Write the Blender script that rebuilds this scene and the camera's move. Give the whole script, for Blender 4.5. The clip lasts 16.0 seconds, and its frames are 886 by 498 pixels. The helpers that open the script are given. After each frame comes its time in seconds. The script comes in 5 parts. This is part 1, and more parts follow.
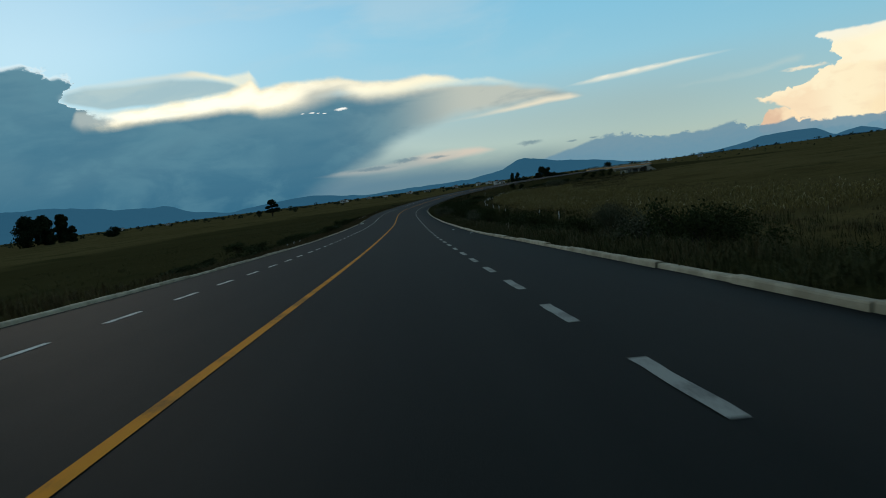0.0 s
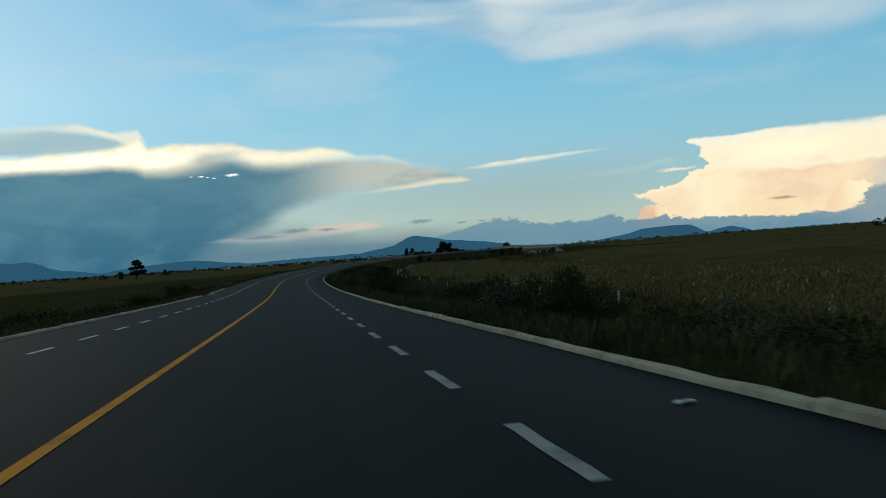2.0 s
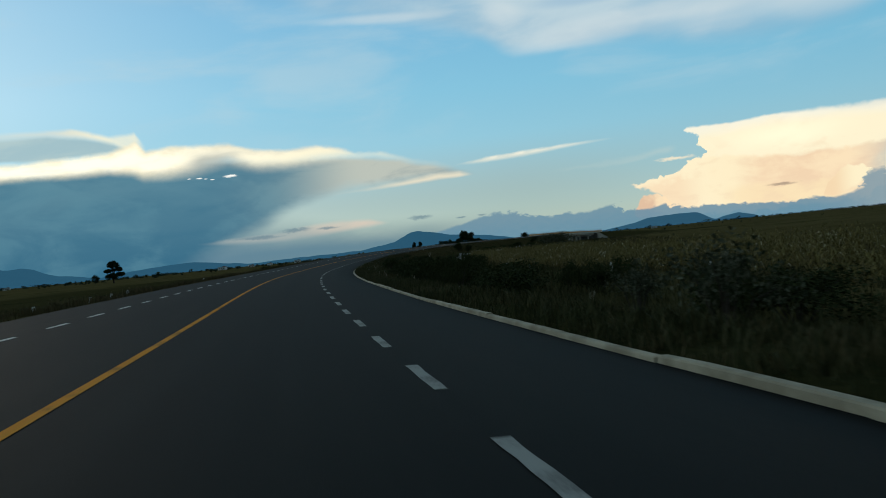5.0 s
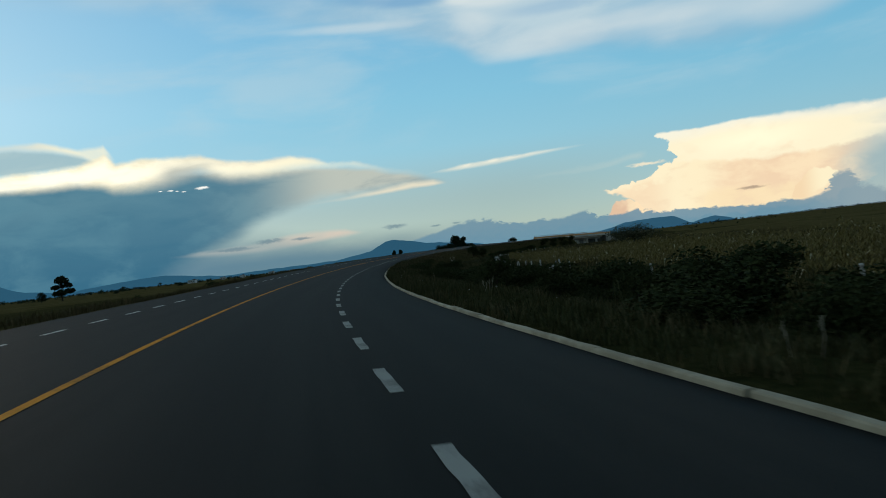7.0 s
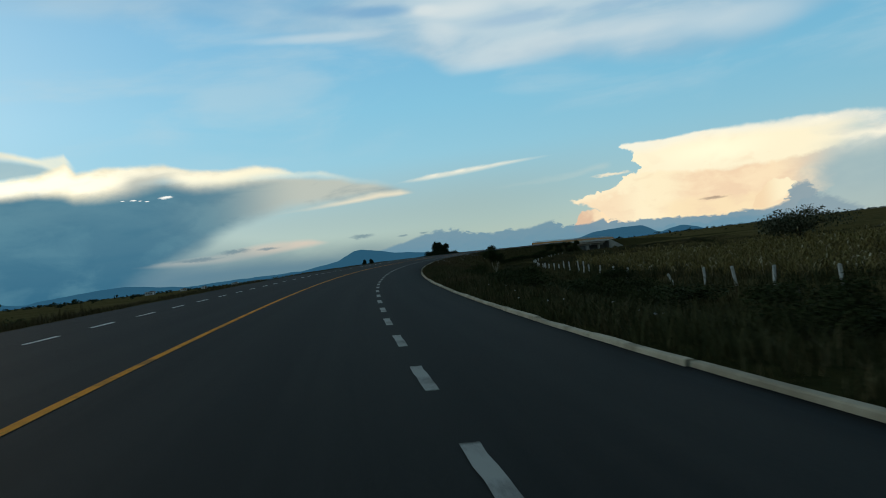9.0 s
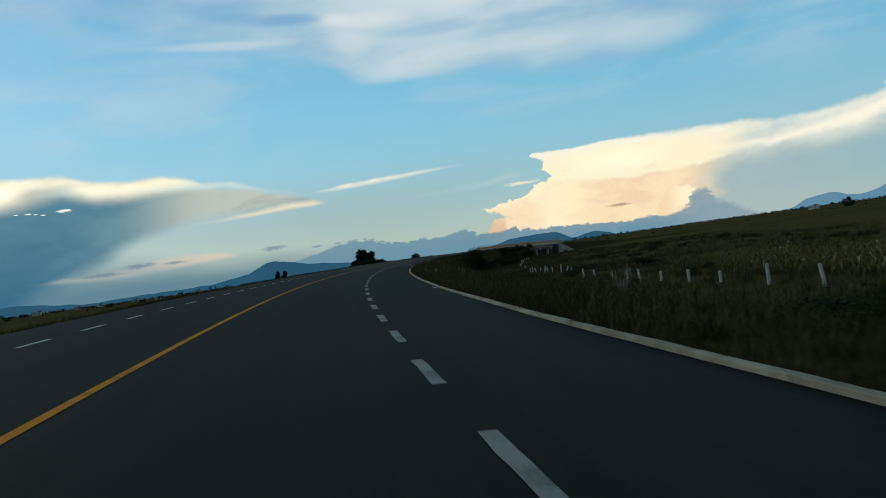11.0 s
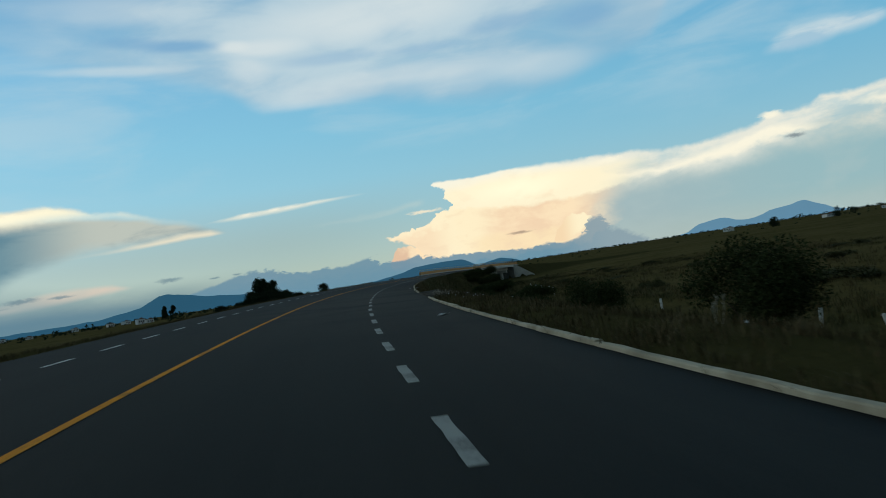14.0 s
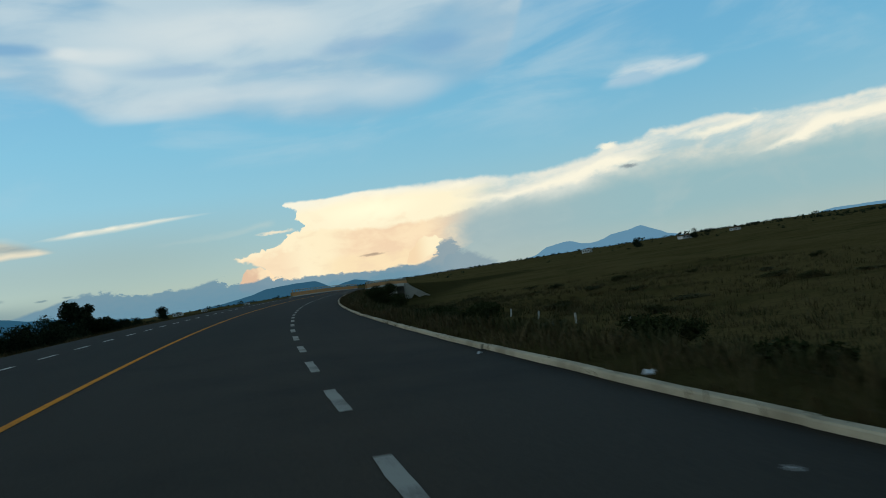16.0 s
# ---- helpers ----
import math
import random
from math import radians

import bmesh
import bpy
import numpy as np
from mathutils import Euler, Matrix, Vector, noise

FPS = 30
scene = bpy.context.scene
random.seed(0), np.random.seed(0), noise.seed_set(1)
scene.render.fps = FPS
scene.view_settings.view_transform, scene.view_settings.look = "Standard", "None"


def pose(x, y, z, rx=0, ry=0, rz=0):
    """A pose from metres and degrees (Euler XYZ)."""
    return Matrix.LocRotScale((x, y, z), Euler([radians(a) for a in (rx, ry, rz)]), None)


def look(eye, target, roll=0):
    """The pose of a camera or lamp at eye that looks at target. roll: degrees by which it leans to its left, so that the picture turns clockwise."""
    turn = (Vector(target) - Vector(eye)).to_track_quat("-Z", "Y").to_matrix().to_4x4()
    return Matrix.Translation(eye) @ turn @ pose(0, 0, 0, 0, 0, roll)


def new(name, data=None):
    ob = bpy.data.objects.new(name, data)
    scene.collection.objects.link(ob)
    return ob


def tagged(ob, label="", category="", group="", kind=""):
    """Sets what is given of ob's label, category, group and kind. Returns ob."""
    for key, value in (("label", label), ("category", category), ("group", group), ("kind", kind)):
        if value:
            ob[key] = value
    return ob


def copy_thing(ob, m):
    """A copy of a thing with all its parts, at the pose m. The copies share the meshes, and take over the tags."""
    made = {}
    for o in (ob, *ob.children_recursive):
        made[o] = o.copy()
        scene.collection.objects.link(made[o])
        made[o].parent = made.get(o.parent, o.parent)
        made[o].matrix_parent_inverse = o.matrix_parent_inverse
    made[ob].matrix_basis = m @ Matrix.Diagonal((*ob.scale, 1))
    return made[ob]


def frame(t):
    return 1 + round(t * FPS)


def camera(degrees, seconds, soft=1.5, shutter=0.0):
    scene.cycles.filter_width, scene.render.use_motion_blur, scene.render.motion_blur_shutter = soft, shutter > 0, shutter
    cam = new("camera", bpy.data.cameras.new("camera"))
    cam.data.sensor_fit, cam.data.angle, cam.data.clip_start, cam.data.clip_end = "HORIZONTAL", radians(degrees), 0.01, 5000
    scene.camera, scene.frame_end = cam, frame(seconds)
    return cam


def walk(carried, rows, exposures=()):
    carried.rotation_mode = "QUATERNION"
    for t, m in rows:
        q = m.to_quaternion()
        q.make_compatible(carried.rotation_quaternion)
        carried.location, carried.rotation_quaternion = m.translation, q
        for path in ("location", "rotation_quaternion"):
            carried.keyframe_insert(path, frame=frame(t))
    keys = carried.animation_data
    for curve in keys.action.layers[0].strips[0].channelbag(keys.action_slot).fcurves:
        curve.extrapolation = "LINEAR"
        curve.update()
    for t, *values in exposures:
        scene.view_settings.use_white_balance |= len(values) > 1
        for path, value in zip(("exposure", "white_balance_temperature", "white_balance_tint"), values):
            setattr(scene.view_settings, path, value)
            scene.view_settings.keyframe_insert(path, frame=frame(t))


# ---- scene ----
# ---------------------------------------------------------------- camera
PATH = [
    (0.0, 1.960, -0.212, 1.100, -0.57, -4.52, 7.41),
    (0.5, 1.456, 10.760, 0.697, -3.26, -3.49, 6.53),
    (1.0, 0.944, 23.521, 0.260, -6.22, -1.44, 8.51),
    (1.5, 0.484, 35.652, -0.119, -7.87, 0.56, 5.22),
    (2.0, -0.066, 47.367, -0.440, -9.03, 0.43, 4.04),
    (2.5, -0.499, 58.794, -0.718, -8.82, 0.06, 4.32),
    (3.0, -0.852, 69.824, -0.969, -8.84, -0.12, 4.86),
    (3.5, -1.258, 80.627, -1.191, -9.09, -0.10, 5.22),
    (4.0, -1.634, 92.406, -1.411, -8.73, 0.16, 5.56),
    (4.5, -1.984, 103.422, -1.589, -8.76, 0.17, 5.59),
    (5.0, -2.369, 114.432, -1.707, -9.00, 0.08, 5.55),
    (5.5, -2.750, 125.434, -1.767, -9.35, -0.03, 5.50),
    (6.0, -3.090, 136.429, -1.768, -9.74, -0.08, 5.53),
    (6.5, -3.347, 147.414, -1.726, -10.06, -0.01, 5.70),
    (7.0, -3.435, 158.554, -1.679, -10.90, 0.52, 6.59),
    (7.5, -3.265, 168.421, -1.639, -11.67, 0.31, 6.53),
    (8.0, -2.963, 179.943, -1.582, -12.10, 0.84, 5.58),
    (8.5, -2.474, 191.438, -1.511, -12.60, 0.99, 6.42),
    (9.0, -1.679, 202.349, -1.418, -13.40, 0.99, 6.75),
    (9.5, -0.625, 213.246, -1.299, -15.13, 0.92, 7.15),
    (10.0, 0.666, 224.125, -1.153, -17.18, 0.84, 7.54),
    (10.5, 2.185, 234.974, -0.989, -18.97, 0.81, 7.82),
    (11.0, 3.945, 245.786, -0.813, -19.91, 0.88, 7.89),
    (11.5, 5.880, 255.520, -0.652, -20.98, 1.32, 7.66),
    (12.0, 8.235, 266.149, -0.464, -21.76, 2.21, 7.40),
    (12.5, 10.676, 276.266, -0.289, -22.63, 2.51, 10.16),
    (13.0, 13.348, 286.303, -0.122, -24.39, 1.75, 10.33),
    (13.5, 16.548, 297.327, 0.053, -26.24, 1.45, 10.15),
    (14.0, 20.115, 308.302, 0.216, -27.33, 1.99, 8.86),
    (14.5, 23.816, 318.940, 0.373, -29.22, 2.46, 10.21),
    (15.0, 27.655, 329.246, 0.523, -31.72, 2.39, 10.56),
    (15.5, 31.737, 339.588, 0.671, -36.12, 1.28, 9.85),
    (16.0, 36.201, 350.201, 0.812, -38.65, 1.91, 8.92),
]
cam = camera(61.0, 16.0, 0.9, 0.12)
walk(cam, [(t, pose(x, y, z, 90 + pitch, roll, yaw)) for t, x, y, z, yaw, pitch, roll in PATH])
scene.view_settings.exposure = 0.0

# ---------------------------------------------------------------- light: evening sky with clouds, sun behind the left cloud bank
rng = random.Random(7)


def lin(r, g, b):
    """Linear colour from 8-bit display values."""
    return tuple(((c / 255 + 0.055) / 1.055) ** 2.4 if c > 10 else c / 255 / 12.92 for c in (r, g, b)) + (1.0,)


class Net:
    """Short names for building a node tree."""

    def __init__(self, tree):
        self.tree = tree

    def node(self, kind):
        return self.tree.nodes.new(kind)

    def put(self, socket, value):
        if isinstance(value, bpy.types.NodeSocket):
            self.tree.links.new(value, socket)
        else:
            socket.default_value = value

    def math(self, op, a, b=0.0, c=0.0, clamp=False):
        n = self.node("ShaderNodeMath")
        n.operation, n.use_clamp = op, clamp
        for s, v in zip(n.inputs, (a, b, c)):
            self.put(s, v)
        return n.outputs[0]

    def add(self, a, b):
        return self.math("ADD", a, b)

    def sub(self, a, b):
        return self.math("SUBTRACT", a, b)

    def mul(self, a, b):
        return self.math("MULTIPLY", a, b)

    def step(self, v, lo, hi, a=0.0, b=1.0):
        n = self.node("ShaderNodeMapRange")
        n.interpolation_type = "SMOOTHSTEP"
        for s, x in zip(n.inputs[:5], (v, lo, hi, a, b)):
            self.put(s, x)
        return n.outputs[0]

    def mix(self, f, a, b):
        n = self.node("ShaderNodeMix")
        n.data_type = "RGBA"
        self.put(n.inputs[0], f), self.put(n.inputs[6], a), self.put(n.inputs[7], b)
        return n.outputs[2]

    def noise(self, vec, scale, detail=4.0, rough=0.5, dist=0.0):
        n = self.node("ShaderNodeTexNoise")
        self.put(n.inputs["Vector"], vec)
        n.inputs["Scale"].default_value, n.inputs["Detail"].default_value = scale, detail
        n.inputs["Roughness"].default_value, n.inputs["Distortion"].default_value = rough, dist
        return n.outputs["Fac"]

    def voronoi(self, vec, scale):
        n = self.node("ShaderNodeTexVoronoi")
        n.feature = "SMOOTH_F1"
        self.put(n.inputs["Vector"], vec)
        n.inputs["Scale"].default_value, n.inputs["Smoothness"].default_value = scale, 0.25
        return n.outputs["Distance"]

    def xyz(self, x, y, z=0.0):
        n = self.node("ShaderNodeCombineXYZ")
        for s, v in zip(n.inputs, (x, y, z)):
            self.put(s, v)
        return n.outputs[0]

    def blend(self, f, a, b):
        return self.add(a, self.mul(f, self.sub(b, a)))

    def line(self, f, stops):
        """A value that runs straight from stop to stop: (position 0..1, value)."""
        n = self.node("ShaderNodeValToRGB")
        e = n.color_ramp.elements
        while len(e) < len(stops):
            e.new(0.5)
        for el, (p, v) in zip(e, stops):
            el.position, el.color = p, (0, 0, 0, v)
        self.put(n.inputs[0], f)
        return n.outputs["Alpha"]

    def ramp(self, f, stops, smooth=False):
        """stops: (position 0..1, colour or value)."""
        n = self.node("ShaderNodeValToRGB")
        n.color_ramp.interpolation = "B_SPLINE" if smooth else "LINEAR"
        e = n.color_ramp.elements
        while len(e) < len(stops):
            e.new(0.5)
        for el, (p, c) in zip(e, sorted(stops, key=lambda s: s[0])):
            el.position = p
            el.color = c if isinstance(c, tuple) else (c, c, c, 1)
        self.put(n.inputs[0], f)
        return n.outputs[0]


AZ0, AZ1, ELMAX = -70.0, 110.0, 40.0


def build_sky():
    world = bpy.data.worlds.new("evening_sky")
    scene.world = world
    world.use_nodes = True
    t = world.node_tree
    t.nodes.clear()
    N = Net(t)
    d = N.node("ShaderNodeTexCoord").outputs["Generated"]
    sep = N.node("ShaderNodeSeparateXYZ")
    N.put(sep.inputs[0], d)
    x, y, z = sep.outputs
    az = N.mul(N.math("ARCTAN2", x, y), 180 / math.pi)
    el = N.mul(N.math("ARCSINE", z), 180 / math.pi)
    # cloud texture at several sizes, in degrees; layers are stretched along the horizon
    deg = N.xyz(az, N.mul(el, 1.7), 3.7)
    tilt = N.xyz(N.mul(az, 0.45), N.mul(N.sub(el, N.mul(az, 0.05)), 1.5), 9.1)
    n_flat = N.noise(tilt, 0.16, 6.0, 0.55, 0.3)
    n_streak = N.noise(tilt, 0.30, 7.0, 0.56, 0.5)
    n_veil = N.noise(N.xyz(N.mul(az, 0.55), N.mul(N.sub(el, N.mul(az, 0.06)), 1.35), 4.2), 0.13, 5.0, 0.44, 0.25)
    n_puff = N.noise(deg, 0.62, 6.0, 0.56, 0.25)
    n_fine = N.noise(deg, 1.9, 5.0, 0.6, 0.2)
    n_big = N.noise(deg, 0.21, 5.0, 0.55, 0.5)
    wob = N.sub(n_fine, 0.5)
    billow = N.add(N.mul(n_puff, 0.65), N.mul(n_fine, 0.35))

    def along(stops, place=None):
        """The height of an edge line over the azimuth."""
        a0, a1 = stops[0][0], stops[-1][0]
        f = N.math("DIVIDE", N.sub(place or az, a0), a1 - a0)
        r = N.line(f, [((a - a0) / (a1 - a0), (e + 5.0) / ELMAX) for a, e in stops])
        return N.sub(N.mul(r, ELMAX), 5.0)

    def layer(upper, lower, su, sl, amp, noise_value, place=None, low_amp=1.0):
        """A cloud between two edge lines given as (azimuth, elevation), with ragged borders."""
        shift = N.mul(N.sub(noise_value, 0.5), amp)
        e = N.add(el, shift)
        u, lo = along(upper, place), along(lower, place)
        top = N.step(N.sub(u, e), 0.0, su)
        bot = N.step(N.sub(N.add(el, N.mul(shift, low_amp)), lo), 0.0, sl)
        both = N.mul(top, bot)
        a0, a1 = max(upper[0][0], lower[0][0]), min(upper[-1][0], lower[-1][0])
        fade = min(0.9, 0.12 * (a1 - a0))
        if a0 > AZ0:
            both = N.mul(both, N.step(place or az, a0, a0 + fade))
        if a1 < AZ1:
            both = N.mul(both, N.step(place or az, a1, a1 - fade))
        return both, u, lo, e

    # clear sky: physical sky for the tint, graded by height to the evening's blue
    sky = N.node("ShaderNodeTexSky")
    sky.sky_type, sky.sun_disc, sky.altitude = "NISHITA", False, 2300.0
    sky.sun_elevation, sky.sun_rotation = radians(13.0), radians(-28.6)
    # above 30 degrees, out of view, the grade darkens to dim the ground
    grade = N.ramp(N.math("DIVIDE", el, 60.0, clamp=True), [
        (0.0, lin(148, 160, 150)), (0.035, lin(148, 168, 163)), (0.08, lin(132, 172, 178)), (0.14, lin(121, 177, 193)), (0.20, lin(112, 177, 199)),
        (0.30, lin(101, 168, 200)), (0.40, lin(86, 146, 186)), (0.50, lin(60, 106, 142)), (0.62, lin(34, 60, 84)), (0.8, lin(20, 35, 50)), (1.0, lin(14, 25, 36))])
    right = N.step(az, 10.0, 75.0)
    grade = N.mix(N.mul(right, 0.35), grade, N.mix(N.step(el, 2.0, 14.0), lin(150, 188, 196), lin(74, 150, 195)))
    left = N.step(az, 6.0, -28.0)
    grade = N.mix(N.mul(left, N.step(el, 8.0, 13.0, 0.0, 0.55)), grade, lin(160, 200, 216))
    grade = N.mix(N.mul(N.step(az, 34.0, 14.0), N.step(el, 8.5, 3.6, 0.0, 0.9)), grade, lin(124, 148, 146))
    base = N.mix(0.03, grade, sky.outputs[0])
    # behind the camera, out of view, the sky is set dim to lower the light
    behind = N.step(y, 0.1, -0.5)
    col = N.mix(N.mul(behind, 0.92), base, N.mix(N.step(el, 0.0, 35.0), lin(92, 104, 110), lin(30, 40, 50)))
    thin = N.mul(N.step(n_flat, 0.46, 0.72), N.step(el, 6.0, 13.0, 0.0, 0.40))
    col = N.mix(thin, col, lin(190, 212, 220))

    def blot(col, a, h, wa, wh, colour, amount, shake=0.5, grain=None):
        """A soft oval patch with a ragged outline."""
        g = N.sub(grain or n_streak, 0.5)
        da = N.math("DIVIDE", N.add(N.sub(az, a), N.mul(g, wa * 3.0 * shake)), wa)
        dh = N.math("DIVIDE", N.add(N.sub(el, h), N.mul(g, wh * 4.0 * shake)), wh)
        r = N.math("SQRT", N.add(N.mul(da, da), N.mul(dh, dh)))
        return N.mix(N.mul(N.step(r, 1.4, 0.3), amount), col, colour)

    # high veil: a broad soft sheet, ragged below, with brighter lumps and blue gaps
    m, u, lo, e = layer([(-70, 24), (-18, 24), (0, 27), (12, 32), (110, 34)],
                        [(-70, 19.2), (-18, 19.0), (-1.3, 18.3), (2.6, 17.0), (6.2, 16.6), (10, 15.8), (13.2, 14.9), (15.6, 13.6), (20, 13.4), (25.7, 12.9), (30, 12.2), (35, 11.6), (38.6, 11.8), (40.9, 12.8), (43, 13.1), (45.1, 13.7), (46.2, 15.0), (47.2, 16.8), (48.5, 20), (52, 26), (110, 30)],
                        3.5, 1.5, 2.4, N.add(N.mul(n_veil, 0.8), N.mul(n_streak, 0.2)))
    wisps = N.add(N.mul(n_veil, 0.72), N.mul(n_streak, 0.28))
    body = N.mul(N.mul(m, N.step(az, -4.0, 15.0, 0.4, 1.0)), N.step(wisps, 0.34, 0.58, 0.45, 0.92))
    veil = N.mix(N.step(wisps, 0.40, 0.60), lin(150, 186, 207), lin(190, 211, 220))
    veil = N.mix(N.step(n_flat, 0.46, 0.68, 0.0, 0.4), veil, lin(150, 184, 206))
    col = N.mix(body, col, veil)
    pearl, gap = lin(216, 226, 227), lin(116, 167, 205)
    for a, h, wa, wh, amount in ((26.0, 20.0, 8.5, 1.5, 0.75), (16.9, 18.55, 3.6, 0.60, 0.80), (14.6, 18.75, 1.2, 0.42, 0.85), (15.3, 17.0, 1.7, 1.0, 0.55), (26.5, 15.3, 8.0, 0.9, 0.50),
                                 (36.5, 13.9, 4.0, 1.2, 0.45), (30.0, 14.4, 6.0, 1.1, 0.40), (20.5, 14.3, 4.0, 0.5, 0.35), (6.0, 17.4, 5.5, 0.35, 0.45), (5.5, 21.2, 6.0, 1.0, 0.40)):
        col = blot(col, a, h, wa, wh, pearl, 0.85 * amount, 0.5, n_veil)
    for a, h, wa, wh, amount in ((10.5, 18.9, 3.0, 0.45, 0.75), (7.0, 19.2, 2.6, 0.40, 0.45), (35.0, 17.8, 3.0, 0.7, 0.40), (40.5, 16.9, 2.6, 0.9, 0.55), (22.0, 17.3, 3.5, 0.5, 0.35), (29.0, 17.0, 3.0, 0.4, 0.30)):
        col = blot(col, a, h, wa, wh, gap, amount, 0.5, n_veil)
    # small high cloud over the anvil's arm
    m, *_ = layer([(51.8, 11.6), (53.4, 12.6), (54.5, 13.1), (56.3, 13.15), (58.0, 13.1), (59.9, 12.7), (61.0, 12.0)], [(51.8, 11.5), (54.3, 11.2), (57.7, 11.3), (59.4, 11.4), (61.0, 12.0)], 0.9, 0.8, 1.4, n_streak)
    col = N.mix(N.mul(m, 0.85), col, N.mix(N.step(n_streak, 0.40, 0.60), lin(204, 219, 224), lin(168, 199, 217)))
    # thin streaks
    m, *_ = layer([(8.6, 6.0), (11, 6.5), (13, 6.8), (16, 6.92), (19, 7.08), (22, 7.12), (25, 7.0)], [(8.6, 6.1), (11, 6.3), (13, 6.25), (16, 6.42), (19, 6.65), (22, 6.9), (25, 7.2)], 0.22, 0.28, 0.6, n_streak)
    col = N.mix(N.mul(m, N.step(az, 24.0, 15.0, 0.5, 1.0)), col, N.mix(N.step(n_streak, 0.42, 0.62), lin(242, 240, 222), lin(206, 218, 210)))
    m, *_ = layer([(15, 4.6), (19, 5.2), (22, 5.6), (27, 6.3)], [(15, 4.9), (19, 4.7), (22, 5.0), (27, 5.5)], 0.6, 0.5, 1.6, n_streak)
    col = N.mix(N.mul(m, 0.55), col, lin(196, 210, 203))

    # anvil cloud: haze below its arm, the arm's sheet and strands, then the body
    m, *_ = layer([(36, 3.0), (39.5, 5.0), (44, 5.8), (54, 6.6), (70, 6.4), (110, 6.2)], [(36, -3), (110, -3)], 1.6, 0.3, 0.8, n_flat)
    hz = N.mix(N.step(az, 40.0, 56.0), lin(160, 182, 186), lin(148, 184, 190))
    hz = N.mix(N.step(el, 2.6, 0.2, 0.0, 0.55), hz, lin(176, 190, 182))
    col = N.mix(N.mul(m, 0.88), col, N.mix(N.step(n_big, 0.42, 0.66, 0.0, 0.35), hz, lin(172, 192, 192)))
    cells = [N.voronoi(N.xyz(az, N.mul(el, 1.15), 2.0), k) for k in (0.85, 2.1, 4.6)]
    tower = N.add(N.mul(N.sub(0.42, cells[0]), 0.75), N.add(N.mul(N.sub(0.42, cells[1]), 0.40), N.mul(N.sub(0.42, cells[2]), 0.18)))
    bumps = N.sub(0.5, tower)
    m, u, lo, e = layer([(35, 7.2), (38.3, 7.2), (40.5, 7.25), (42.7, 7.12), (44.8, 6.85), (46.9, 6.75), (49.1, 6.95), (51.3, 7.3), (52, 7.74), (52.6, 7.82), (53.2, 7.6), (54.9, 7.84), (55.6, 8.3), (57.5, 8.2), (59.5, 8.35), (61, 8.3), (63.2, 7.85), (66.8, 7.75), (70.7, 7.8), (110, 6.5)],
                        [(35, 3.2), (42.2, 3.4), (44.4, 3.6), (48.7, 3.6), (53, 4.2), (57, 4.2), (60.8, 4.0), (64.5, 4.1), (70.2, 4.2), (110, 3.0)],
                        0.45, 2.0, 0.55, N.add(N.mul(n_puff, 0.5), N.mul(bumps, 0.5)))
    rel = N.math("DIVIDE", N.sub(e, lo), N.sub(u, lo))
    sheet = N.mix(N.step(N.add(rel, N.mul(N.sub(n_streak, 0.5), 1.6)), 0.15, 0.75), lin(206, 212, 202), lin(233, 233, 219))
    col = N.mix(N.mul(m, N.step(N.add(N.mul(n_streak, 0.6), N.mul(n_puff, 0.4)), 0.34, 0.56, 0.42, 0.96)), col, sheet)
    cream = lin(253, 247, 224)
    for top, foot, amount in (([(37.5, 6.2), (40.1, 5.85), (42.3, 5.6), (44.4, 5.7), (46.6, 5.9), (48.7, 6.1), (51, 6.7), (52.2, 7.0), (54, 6.7), (57.5, 6.3)], [(37.5, 4.5), (40.1, 4.8), (42.3, 4.8), (44.4, 4.7), (46.6, 4.9), (48.7, 4.95), (53, 5.6), (57.5, 6.3)], 0.9),
                              ([(55, 7.0), (58.6, 7.5), (60.5, 7.7), (61.7, 7.9), (62.8, 8.0), (63.8, 7.6)], [(55, 7.0), (58.6, 6.6), (60.5, 6.6), (61.7, 6.8), (63.8, 7.4)], 0.85),
                              ([(61.5, 5.0), (64.7, 6.0), (66.2, 6.8), (67.3, 7.05), (68.3, 6.8), (70.5, 7.05), (76, 6.8)], [(61.5, 4.8), (64.7, 4.9), (67.3, 5.5), (70.5, 5.8), (76, 6.2)], 0.9)):
        m, *_ = layer(top, foot, 0.55, 0.6, 1.0, n_puff)
        col = N.mix(N.mul(m, amount), col, cream)
    col = blot(col, 40.7, 6.5, 1.1, 0.22, cream, 0.9, 0.5, n_fine)
    col = blot(col, 52.3, 7.5, 0.7, 0.24, cream, 0.9, 0.4, n_fine)
    ragged = N.add(az, N.mul(N.step(az, 33.0, 29.0), N.mul(tower, 1.5)))
    m, u, lo, e = layer([(27.0, 6.5), (27.4, 7.0), (27.8, 7.15), (29.6, 7.15), (31.8, 7.2), (34.0, 7.28), (36.1, 7.32), (38.3, 7.25), (41, 7.1), (45, 6.7)],
                        [(27.0, 7.0), (27.4, 6.8), (28.1, 6.2), (28.2, 5.6), (28.5, 5.2), (28.8, 1.0), (37, 0.5), (38.6, 1.2), (40.5, 2.2), (42.5, 3.8), (45, 5.0)],
                        N.step(az, 33.0, 40.0, 0.22, 0.9), N.step(az, 36.5, 40.0, 0.3, 2.4), 0.35, N.add(N.mul(n_streak, 0.6), N.mul(bumps, 0.4)), ragged)
    m = N.mul(m, N.step(N.add(az, N.mul(N.sub(n_puff, 0.5), 5.0)), 45.5, 39.0))
    # lower mass with its pointed tongue
    ragged_low = N.add(az, N.mul(N.step(az, 24.2, 26.0), N.mul(tower, 0.9)))
